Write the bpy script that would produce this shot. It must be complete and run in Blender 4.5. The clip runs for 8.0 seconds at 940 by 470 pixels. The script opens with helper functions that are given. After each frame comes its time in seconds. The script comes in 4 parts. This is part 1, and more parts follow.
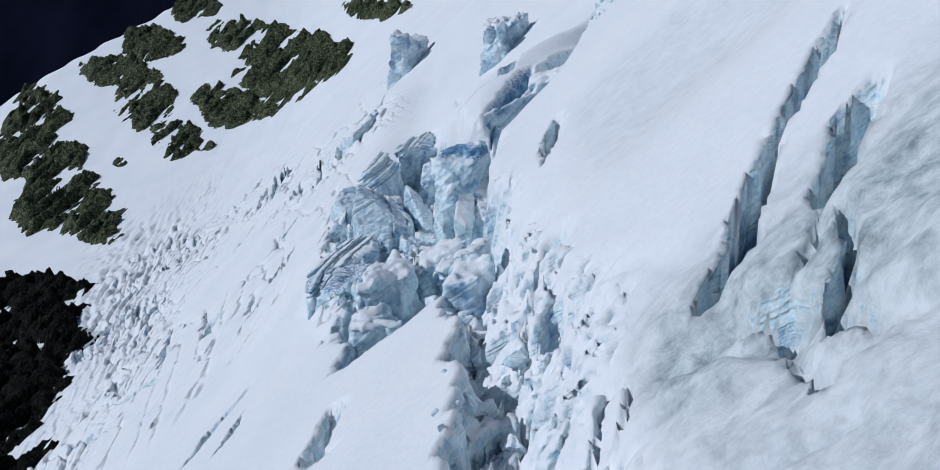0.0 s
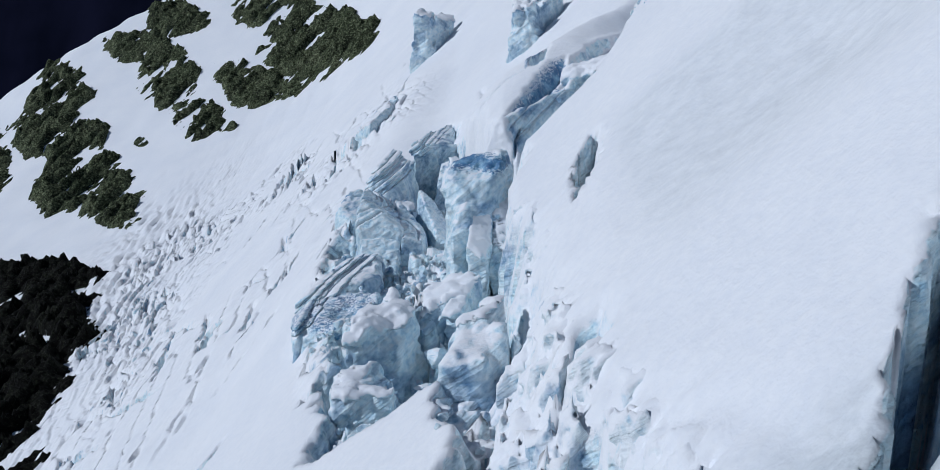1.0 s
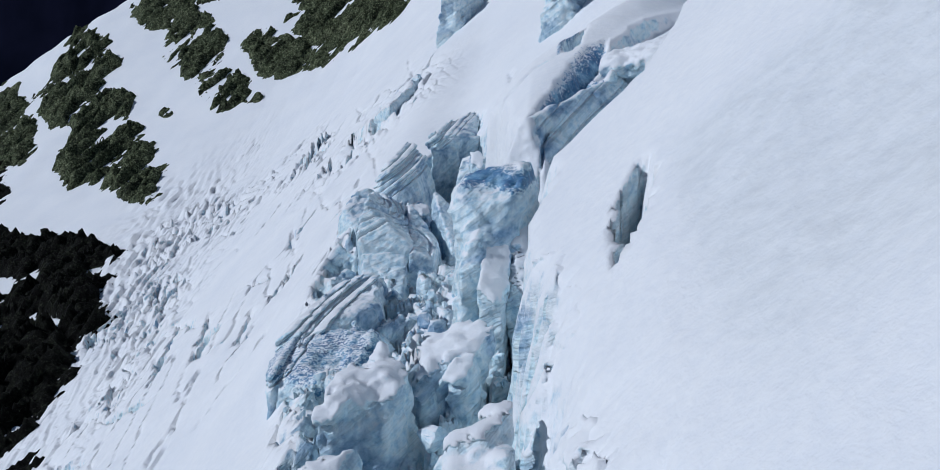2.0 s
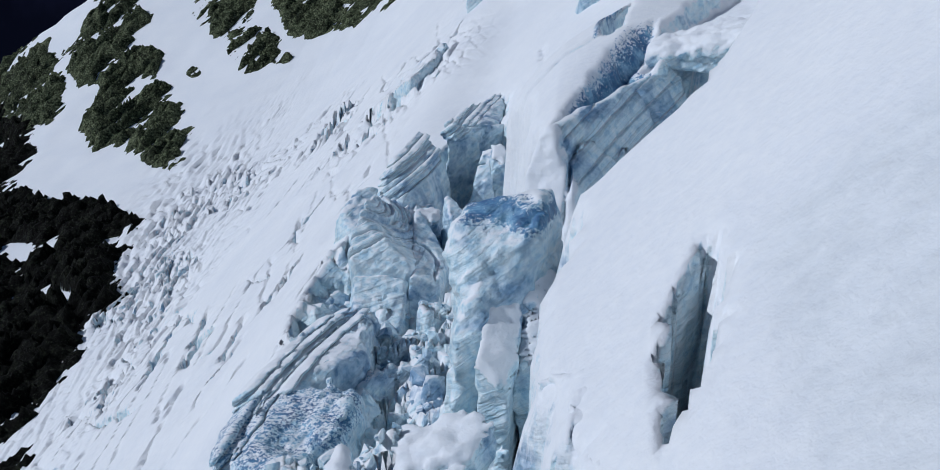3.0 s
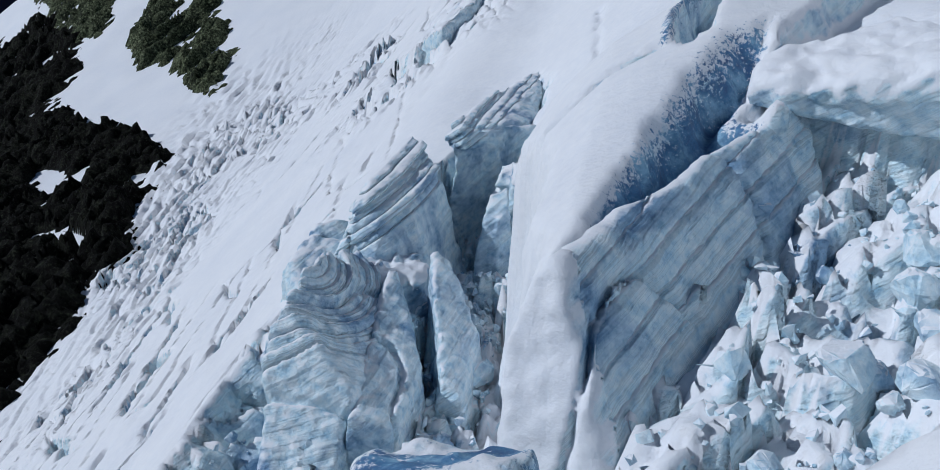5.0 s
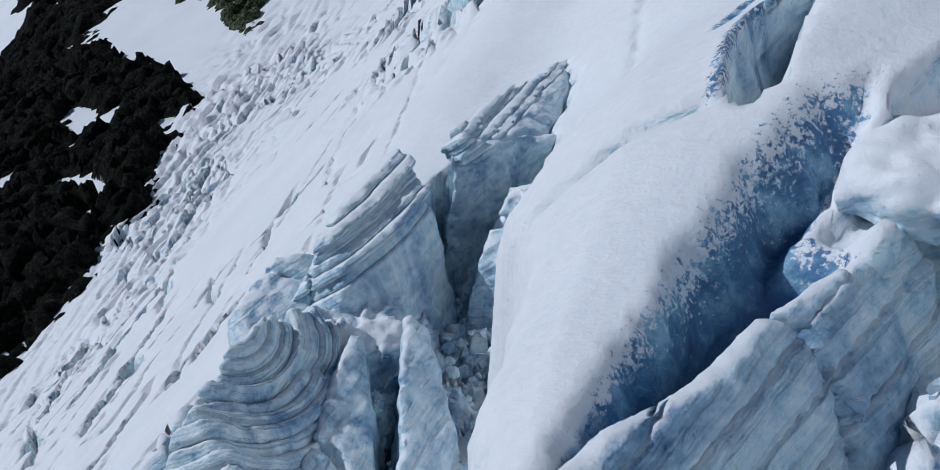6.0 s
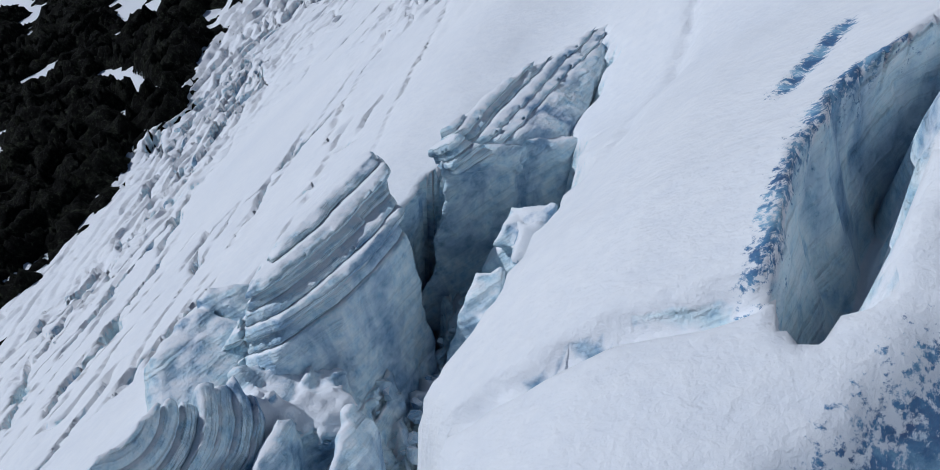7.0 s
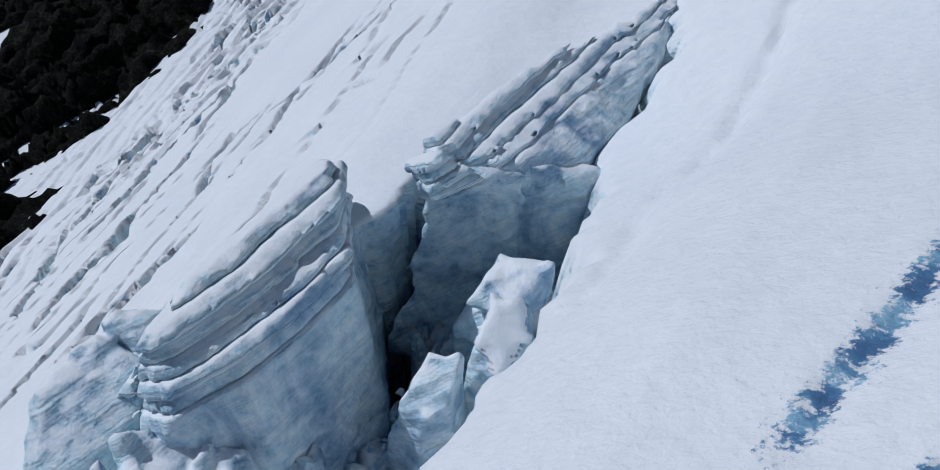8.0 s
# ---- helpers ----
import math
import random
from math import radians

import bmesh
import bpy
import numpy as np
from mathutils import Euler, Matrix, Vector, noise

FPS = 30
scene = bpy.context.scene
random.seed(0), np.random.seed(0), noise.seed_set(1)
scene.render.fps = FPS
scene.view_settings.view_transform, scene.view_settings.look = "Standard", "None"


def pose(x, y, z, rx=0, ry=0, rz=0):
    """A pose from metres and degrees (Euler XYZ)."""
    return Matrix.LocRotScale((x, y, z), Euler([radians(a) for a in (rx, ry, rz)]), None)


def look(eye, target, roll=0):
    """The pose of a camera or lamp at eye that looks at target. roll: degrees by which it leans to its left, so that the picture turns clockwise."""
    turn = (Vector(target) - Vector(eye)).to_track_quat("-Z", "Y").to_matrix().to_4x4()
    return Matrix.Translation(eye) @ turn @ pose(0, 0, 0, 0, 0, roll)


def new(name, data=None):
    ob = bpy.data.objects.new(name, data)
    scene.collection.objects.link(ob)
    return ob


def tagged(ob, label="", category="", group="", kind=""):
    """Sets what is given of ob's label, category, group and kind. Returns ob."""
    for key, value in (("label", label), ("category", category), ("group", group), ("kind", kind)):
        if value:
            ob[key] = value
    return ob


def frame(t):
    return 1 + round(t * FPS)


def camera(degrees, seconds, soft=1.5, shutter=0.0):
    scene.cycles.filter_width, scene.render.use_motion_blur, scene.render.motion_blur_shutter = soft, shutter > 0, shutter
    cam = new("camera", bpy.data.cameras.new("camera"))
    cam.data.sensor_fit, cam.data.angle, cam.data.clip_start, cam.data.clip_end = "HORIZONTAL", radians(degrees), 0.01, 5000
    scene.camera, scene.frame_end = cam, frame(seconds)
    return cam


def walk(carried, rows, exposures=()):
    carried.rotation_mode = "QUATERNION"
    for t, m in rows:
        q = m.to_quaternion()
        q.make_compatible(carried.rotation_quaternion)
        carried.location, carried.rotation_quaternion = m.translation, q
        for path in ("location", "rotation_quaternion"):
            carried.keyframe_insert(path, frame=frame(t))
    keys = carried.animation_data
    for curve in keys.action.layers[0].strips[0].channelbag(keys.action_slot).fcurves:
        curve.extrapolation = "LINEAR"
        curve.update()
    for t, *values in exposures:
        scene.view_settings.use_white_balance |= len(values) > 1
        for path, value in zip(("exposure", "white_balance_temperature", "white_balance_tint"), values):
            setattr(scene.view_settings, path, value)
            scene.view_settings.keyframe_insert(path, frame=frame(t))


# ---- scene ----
cam = camera(53.9, 8.0, soft=0.8)
METRES, EYE, TILT, LEAN, TURN = 200.0, 60.0, -15.0, 0.0, 0.0
ROWS = [
    (0.0, 0.0, 0.0, 0.0, 0.0, -0.0, 0.0),
    (0.5, 0.0057, 0.0639, 0.0182, 0.97, -0.7, -0.3),
    (1.0, 0.011, 0.1314, 0.0375, 2.05, -1.52, -0.68),
    (1.5, 0.015, 0.1924, 0.0548, 3.13, -2.44, -0.99),
    (3.0, 0.025, 0.3825, 0.1061, 6.88, -6.37, -2.2),
    (3.5, 0.0273, 0.4417, 0.121, 8.14, -7.8, -2.56),
    (4.0, 0.0294, 0.5049, 0.1369, 9.49, -9.37, -3.0),
    (5.5, 0.0321, 0.6807, 0.1813, 13.44, -14.1, -4.12),
    (6.0, 0.0317, 0.7406, 0.1963, 15.54, -16.71, -4.75),
    (6.5, 0.0305, 0.7955, 0.2102, 17.86, -20.05, -5.4),
    (7.0, 0.0283, 0.8542, 0.2253, 20.62, -24.36, -6.16),
    (7.5, 0.0257, 0.9078, 0.2392, 24.68, -29.36, -7.29),
    (8.0, 0.0224, 0.9659, 0.2541, 30.2, -35.96, -8.77),
]
walk(cam, [(t, pose(0, 0, EYE, TILT, LEAN, TURN) @ pose(METRES * x, METRES * y, METRES * z, 90 + pitch, roll, yaw)) for t, x, y, z, yaw, pitch, roll in ROWS],
     exposures=[(0.0, -1.02, 5600, 10), (8.0, -1.12, 5600, 10)])


# ---------------------------------------------------------------- world, sun
SUN_AZ, SUN_EL = radians(-96.0), radians(34.0)   # azimuth from +y, minus is towards -x
world = bpy.data.worlds.new("world")
scene.world = world
world.use_nodes = True
sky = world.node_tree.nodes.new("ShaderNodeTexSky")
sky.sky_type = "NISHITA"
sky.sun_disc = False
sky.sun_elevation, sky.sun_rotation = SUN_EL, SUN_AZ
sky.altitude, sky.dust_density, sky.ozone_density = 2200, 0.3, 0.4
world.node_tree.links.new(sky.outputs[0], world.node_tree.nodes["Background"].inputs[0])
world.node_tree.nodes["Background"].inputs[1].default_value = 0.074
sun_from = Vector((math.sin(SUN_AZ) * math.cos(SUN_EL), math.cos(SUN_AZ) * math.cos(SUN_EL), math.sin(SUN_EL)))
sun_data = bpy.data.lights.new("sun", "SUN")
sun_data.energy, sun_data.angle, sun_data.color = 4.9, radians(0.5), (1.0, 0.965, 0.92)
sun = new("sun", sun_data)
sun.matrix_world = look(sun_from * 400, (0, 0, 0))


# ---------------------------------------------------------------- noise and shape helpers
def lattice(ix, iy, iz, seed):
    h = (ix * 374761393 + iy * 668265263 + iz * 2147483647 + seed * 974711) & 0xFFFFFFFF
    h = ((h ^ (h >> 13)) * 1274126177) & 0xFFFFFFFF
    h = (h ^ (h >> 16)) & 0xFFFF
    return h.astype(np.float32) / 32767.5 - 1.0


def grain(x, y, z, seed=0):
    """Smooth value noise in -1..1."""
    x, y, z = np.broadcast_arrays(np.asarray(x, np.float64), y, z)
    fx, fy, fz = np.floor(x), np.floor(y), np.floor(z)
    ix, iy, iz = fx.astype(np.int64), fy.astype(np.int64), fz.astype(np.int64)
    u, v, w = x - fx, y - fy, z - fz
    u, v, w = u * u * (3 - 2 * u), v * v * (3 - 2 * v), w * w * (3 - 2 * w)
    out = 0
    for a in (0, 1):
        for b in (0, 1):
            for c in (0, 1):
                out = out + lattice(ix + a, iy + b, iz + c, seed) * (u if a else 1 - u) * (v if b else 1 - v) * (w if c else 1 - w)
    return out


def rough(x, y, z, octaves=4, seed=0, gain=0.5):
    out, amp = 0, 1.0
    for k in range(octaves):
        s = 2.03 ** k
        out = out + amp * grain(x * s + 17.3 * k, y * s - 9.1 * k, z * s + 4.7 * k, seed + k)
        amp *= gain
    return out


def cells(x, y, seed=0, tilt=False):
    """Distances to the nearest and second nearest of scattered points (one a unit square), and that point's number."""
    fx, fy = np.floor(x).astype(np.int64), np.floor(y).astype(np.int64)
    d1 = np.full(np.shape(x), 9.0)
    d2 = d1.copy()
    who = np.zeros(np.shape(x))
    lean = np.zeros(np.shape(x))
    for a in (-1, 0, 1):
        for b in (-1, 0, 1):
            px = fx + a + 0.5 + 0.45 * lattice(fx + a, fy + b, fx * 0, seed)
            py = fy + b + 0.5 + 0.45 * lattice(fx + a, fy + b, fx * 0 + 1, seed)
            d = np.hypot(px - x, py - y)
            new_near = d < d1
            d2 = np.where(new_near, d1, np.minimum(d2, d))
            who = np.where(new_near, lattice(fx + a, fy + b, fx * 0 + 2, seed), who)
            d1 = np.minimum(d1, d)
            if tilt:
                lean = np.where(new_near, (x - px) * lattice(fx + a, fy + b, fx * 0 + 3, seed) + (y - py) * lattice(fx + a, fy + b, fx * 0 + 4, seed), lean)
    return (d1, d2, who, lean) if tilt else (d1, d2, who)


def step(a, b, x):
    t = np.clip((x - a) / (b - a), 0, 1)
    return t * t * (3 - 2 * t)


def mesh_object(name, verts, faces, material, smooth=True):
    me = bpy.data.meshes.new(name)
    me.from_pydata(verts, [], faces)
    me.polygons.foreach_set("use_smooth", [smooth] * len(me.polygons))
    me.materials.append(material)
    me.update()
    return new(name, me)


def fast_mesh(name, v, q, material, smooth=True):
    """A mesh of quads from arrays."""
    me = bpy.data.meshes.new(name)
    me.vertices.add(len(v))
    me.vertices.foreach_set("co", np.asarray(v, np.float32).ravel())
    me.loops.add(q.size)
    me.loops.foreach_set("vertex_index", np.asarray(q, np.int32).ravel())
    me.polygons.add(len(q))
    me.polygons.foreach_set("loop_start", np.arange(0, q.size, 4, dtype=np.int32))
    me.polygons.foreach_set("use_smooth", np.full(len(q), smooth))
    me.materials.append(material)
    me.update(calc_edges=True)
    me.validate()
    return new(name, me)


def solid(name, field, low, high, h, material, single=True):
    """The skin of the body in which field(x, y, z) is below zero, on a lattice of h metres."""
    axes = [np.arange(a, b + h, h) for a, b in zip(low, high)]
    X, Y, Z = np.meshgrid(*axes, indexing="ij")
    F = field(X, Y, Z)
    for k in range(3):
        edge = [slice(None)] * 3
        for end in (0, -1):
            edge[k] = end
            F[tuple(edge)] = np.maximum(F[tuple(edge)], 0.3 * h)
    inside = F < 0
    n = np.array(F.shape)
    total, weight = np.zeros((*(n - 1), 3)), np.zeros(n - 1)
    base = np.stack((X, Y, Z), -1)
    for k in range(3):
        a = [slice(0, -1) if j == k else slice(None) for j in range(3)]
        b = [slice(1, None) if j == k else slice(None) for j in range(3)]
        fa, fb = F[tuple(a)], F[tuple(b)]
        cross = inside[tuple(a)] != inside[tuple(b)]
        t = np.where(cross, fa / np.where(cross, fa - fb, 1), 0)
        p = base[tuple(a)].copy()
        p[..., k] += t * h
        o = [j for j in range(3) if j != k]
        for da in (0, 1):
            for db in (0, 1):
                s = [None] * 3
                s[k] = slice(None)
                s[o[0]] = slice(da, n[o[0]] - 1 + da)
                s[o[1]] = slice(db, n[o[1]] - 1 + db)
                s = tuple(s)
                total += np.where(cross[s][..., None], p[s], 0)
                weight += cross[s]
    has = weight > 0
    number = np.full(n - 1, -1)
    number[has] = np.arange(has.sum())
    verts = total[has] / weight[has][:, None]
    quads = []
    for k in range(3):
        o = [(k + 1) % 3, (k + 2) % 3]
        a = [slice(1, -1)] * 3
        b = [slice(1, -1)] * 3
        a[k], b[k] = slice(0, -1), slice(1, None)
        ia, ib = inside[tuple(a)], inside[tuple(b)]
        idx = np.argwhere(ia != ib)
        flip = ia[ia != ib]
        off = np.array([1, 1, 1])
        off[k] = 0
        idx = idx + off
        corner = []
        for d0, d1 in ((0, 0), (-1, 0), (-1, -1), (0, -1)):
            c = idx.copy()
            c[:, o[0]] += d0
            c[:, o[1]] += d1
            corner.append(number[c[:, 0], c[:, 1], c[:, 2]])
        q = np.stack(corner, 1)
        q[~flip] = q[~flip][:, ::-1]
        quads.append(q)
    q = np.concatenate(quads)
    q = q[(q >= 0).all(1)]
    if single:
        # keep the largest piece alone
        mark = np.arange(len(verts))
        while True:
            low_mark = mark.copy()
            np.minimum.at(low_mark, q.ravel(), np.repeat(mark[q].min(1), 4))
            low_mark = low_mark[low_mark]
            if (low_mark == mark).all():
                break
            mark = low_mark
        largest = np.bincount(mark).argmax() if len(mark) else 0
        q = q[mark[q[:, 0]] == largest]
        used = np.unique(q)
        back = np.zeros(len(verts), np.int64)
        back[used] = np.arange(len(used))
        verts, q = verts[used], back[q]
    return fast_mesh(name, verts, q, material)


# ---------------------------------------------------------------- materials
def material(name, rough_value=0.7):
    m = bpy.data.materials.new(name)
    m.use_nodes = True
    nt = m.node_tree
    b = nt.nodes["Principled BSDF"]
    b.inputs["Roughness"].default_value = rough_value
    return m, nt, b


def node(nt, kind, links=(), **values):
    n = nt.nodes.new(kind)
    for k, v in values.items():
        setattr(n, k, v)
    for name, source in links:
        if isinstance(source, (int, float, tuple)):
            n.inputs[name].default_value = source
        else:
            nt.links.new(source, n.inputs[name])
    return n


def ramp(nt, source, stops):
    r = nt.nodes.new("ShaderNodeValToRGB")
    el = r.color_ramp.elements
    while len(el) < len(stops):
        el.new(0.5)
    for e, (p, c) in zip(el, stops):
        e.position, e.color = p, (*c, 1) if len(c) == 3 else c
    nt.links.new(source, r.inputs[0])
    return r.outputs[0]


def mix(nt, factor, a, b, blend="MIX"):
    n = nt.nodes.new("ShaderNodeMix")
    n.data_type, n.blend_type = "RGBA", blend
    for k, v in ((0, factor), (6, a), (7, b)):
        if isinstance(v, (int, float)):
            n.inputs[k].default_value = v
        elif isinstance(v, tuple):
            n.inputs[k].default_value = (*v, 1)
        else:
            nt.links.new(v, n.inputs[k])
    return n.outputs[2]


def firn_material(name, low, high, tint):
    """Snow where the surface lies with the slope, banded ice where it breaks away from it."""
    m, nt, b = material(name, 0.6)
    geo = node(nt, "ShaderNodeNewGeometry")
    pos = geo.outputs["Position"]
    big = node(nt, "ShaderNodeTexNoise", [("Vector", pos), ("Scale", 0.045), ("Detail", 5.0)]).outputs["Fac"]
    fine = node(nt, "ShaderNodeTexNoise", [("Vector", pos), ("Scale", 1.1), ("Detail", 6.0), ("Roughness", 0.6)]).outputs["Fac"]
    # wind ripples, long across the wind
    stretch = node(nt, "ShaderNodeMapping", [("Vector", pos), ("Rotation", (0.0, 0.0, 0.35)), ("Scale", (1.0, 1.6, 1.2))])
    ripple = node(nt, "ShaderNodeTexNoise", [("Vector", stretch.outputs[0]), ("Scale", 1.5), ("Detail", 4.0), ("Distortion", 0.6)]).outputs["Fac"]
    grit = node(nt, "ShaderNodeTexNoise", [("Vector", pos), ("Scale", 3.6), ("Detail", 5.0), ("Roughness", 0.7)]).outputs["Fac"]
    snow = ramp(nt, big, [(0.3, (0.80, 0.82, 0.86)), (0.65, (0.87, 0.88, 0.90))])
    snow = mix(nt, 0.25, snow, ramp(nt, fine, [(0.35, (0.70, 0.74, 0.81)), (0.65, (0.89, 0.90, 0.91))]))
    # old dirty firn, and the painted shade of one leaning facet
    old_and_shade = node(nt, "ShaderNodeAttribute", attribute_name="old_and_shade").outputs["Fac"]
    smear = node(nt, "ShaderNodeTexNoise", [("Vector", stretch.outputs[0]), ("Scale", 0.35), ("Detail", 7.0), ("Roughness", 0.7), ("Distortion", 0.3)]).outputs["Fac"]
    dirty = ramp(nt, smear, [(0.34, (0.20, 0.25, 0.27)), (0.46, (0.42, 0.48, 0.50)), (0.60, (0.66, 0.71, 0.73))])
    snow = mix(nt, old_and_shade, snow, dirty)
    # yearly layers: thin dusty lines, and here and there a broader grey band
    stripe = node(nt, "ShaderNodeAttribute", attribute_name="stripe").outputs["Fac"]
    layer = node(nt, "ShaderNodeAttribute", attribute_name="layer").outputs["Fac"]
    wave = node(nt, "ShaderNodeMath", [(0, big), (1, 2.5)], operation="MULTIPLY_ADD")
    nt.links.new(layer, wave.inputs[2])
    fray = node(nt, "ShaderNodeMath", [(0, fine), (1, 0.30)], operation="MULTIPLY_ADD")
    nt.links.new(wave.outputs[0], fray.inputs[2])
    band = node(nt, "ShaderNodeTexNoise", [("W", fray.outputs[0]), ("Scale", 0.8), ("Detail", 3.0), ("Roughness", 0.6)], noise_dimensions="1D").outputs["Fac"]
    patch = node(nt, "ShaderNodeTexNoise", [("Vector", pos), ("Scale", 0.13), ("Detail", 5.0), ("Roughness", 0.62), ("Distortion", 0.6)]).outputs["Fac"]
    ice = ramp(nt, fine, [(0.30, (0.36, 0.58, 0.73)), (0.46, tint), (0.64, (0.82, 0.91, 0.94))])
    lines = ramp(nt, band, [(0.31, (0.7, 0.7, 0.7)), (0.36, (0.0, 0.0, 0.0)), (0.48, (0.0, 0.0, 0.0)), (0.50, (0.8, 0.8, 0.8)), (0.52, (0.0, 0.0, 0.0)), (0.61, (0.0, 0.0, 0.0)), (0.63, (0.6, 0.6, 0.6)), (0.66, (0.0, 0.0, 0.0))])
    seen = node(nt, "ShaderNodeMath", [(0, lines), (1, stripe)], operation="MULTIPLY")
    ice = mix(nt, seen.outputs[0], ice, ramp(nt, grit, [(0.35, (0.10, 0.16, 0.21)), (0.65, (0.34, 0.44, 0.47))]))
    ice = mix(nt, ramp(nt, patch, [(0.50, (0.0, 0.0, 0.0)), (0.64, (0.85, 0.85, 0.85))]), ice, ramp(nt, fine, [(0.3, (0.05, 0.15, 0.33)), (0.7, (0.28, 0.47, 0.66))]))
    # chipped facets of the bare ice
    bent = node(nt, "ShaderNodeVectorMath", [(0, pos), (1, node(nt, "ShaderNodeTexNoise", [("Vector", pos), ("Scale", 0.4), ("Detail", 3.0)]).outputs["Color"])], operation="ADD")
    chips = node(nt, "ShaderNodeTexVoronoi", [("Vector", bent.outputs[0]), ("Scale", 0.75)], feature="F1").outputs["Distance"]
    # bare blue ice, with the navy shade of hollows painted into it
    blue_shade = node(nt, "ShaderNodeAttribute", attribute_name="blue_shade").outputs["Fac"]
    speck = node(nt, "ShaderNodeMath", [(0, grit), (1, 1.3), (2, -0.4)], operation="MULTIPLY_ADD")
    speck = node(nt, "ShaderNodeMath", [(0, ripple), (1, 0.7), (2, speck.outputs[0])], operation="MULTIPLY_ADD")
    speck = node(nt, "ShaderNodeMath", [(0, blue_shade), (1, speck.outputs[0])], operation="ADD")
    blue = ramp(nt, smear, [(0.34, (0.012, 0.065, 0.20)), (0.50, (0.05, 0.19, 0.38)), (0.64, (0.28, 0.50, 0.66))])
    blue = mix(nt, ramp(nt, blue_shade, [(0.55, (0.0, 0.0, 0.0)), (0.80, (0.85, 0.85, 0.85))]), blue, (0.006, 0.035, 0.13))
    blue_shaded = ramp(nt, speck.outputs[0], [(0.85, (0.0, 0.0, 0.0)), (1.15, (0.95, 0.95, 0.95))])
    lie = node(nt, "ShaderNodeVectorMath", [(0, geo.outputs["Normal"]), (1, (-0.5, 0.12, 0.86))], operation="DOT_PRODUCT")
    lie = node(nt, "ShaderNodeMath", [(0, fine), (1, 0.5), (2, lie.outputs["Value"])], operation="MULTIPLY_ADD")
    icy = node(nt, "ShaderNodeAttribute", attribute_name="icy").outputs["Fac"]
    lie = node(nt, "ShaderNodeMath", [(0, icy), (1, -0.75), (2, lie.outputs[0])], operation="MULTIPLY_ADD")
    keep = node(nt, "ShaderNodeMapRange", [("Value", lie.outputs[0]), ("From Min", low + 0.25), ("From Max", high + 0.25)]).outputs[0]
    shown = node(nt, "ShaderNodeMath", [(0, blue_shade), (1, 0.04)], operation="GREATER_THAN")
    shown = node(nt, "ShaderNodeMath", [(0, blue_shaded), (1, shown.outputs[0])], operation="MULTIPLY")
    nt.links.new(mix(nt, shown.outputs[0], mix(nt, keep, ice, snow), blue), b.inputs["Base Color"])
    gloss = node(nt, "ShaderNodeMapRange", [("Value", keep), ("To Min", 0.4), ("To Max", 0.7)]).outputs[0]
    nt.links.new(gloss, b.inputs["Roughness"])
    drift = node(nt, "ShaderNodeAttribute", attribute_name="drift").outputs["Fac"]
    force = node(nt, "ShaderNodeMapRange", [("Value", drift), ("To Min", 0.15), ("To Max", 0.3)]).outputs[0]
    coarse = node(nt, "ShaderNodeMapRange", [("Value", keep), ("To Min", 0.8), ("To Max", 0.38)]).outputs[0]
    b1 = node(nt, "ShaderNodeBump", [("Height", ripple), ("Strength", force), ("Distance", 0.22)])
    b2 = node(nt, "ShaderNodeBump", [("Height", fine), ("Strength", coarse), ("Distance", 0.32), ("Normal", b1.outputs[0])])
    bare = node(nt, "ShaderNodeMapRange", [("Value", keep), ("To Min", 0.75), ("To Max", 0.0)]).outputs[0]
    b3 = node(nt, "ShaderNodeBump", [("Height", band), ("Strength", bare), ("Distance", 0.55), ("Normal", b2.outputs[0])])
    b5 = node(nt, "ShaderNodeBump", [("Height", grit), ("Strength", coarse), ("Distance", 0.12), ("Normal", b3.outputs[0])])
    chipped = node(nt, "ShaderNodeMapRange", [("Value", keep), ("To Min", 0.35), ("To Max", 0.0)]).outputs[0]
    b6 = node(nt, "ShaderNodeBump", [("Height", chips), ("Strength", chipped), ("Distance", 0.5), ("Normal", b5.outputs[0])])
    nt.links.new(b6.outputs[0], b.inputs["Normal"])
    return m


def valley_material():
    m, nt, b = material("shaded_valley", 0.9)
    pos = node(nt, "ShaderNodeNewGeometry").outputs["Position"]
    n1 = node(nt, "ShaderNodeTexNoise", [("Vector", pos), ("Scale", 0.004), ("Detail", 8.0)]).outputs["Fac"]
    # the valley's deep shade is put into this near-black colour
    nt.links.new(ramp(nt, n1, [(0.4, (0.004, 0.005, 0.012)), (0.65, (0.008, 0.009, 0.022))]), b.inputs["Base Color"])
    b.inputs["Specular IOR Level"].default_value = 0.0
    return m


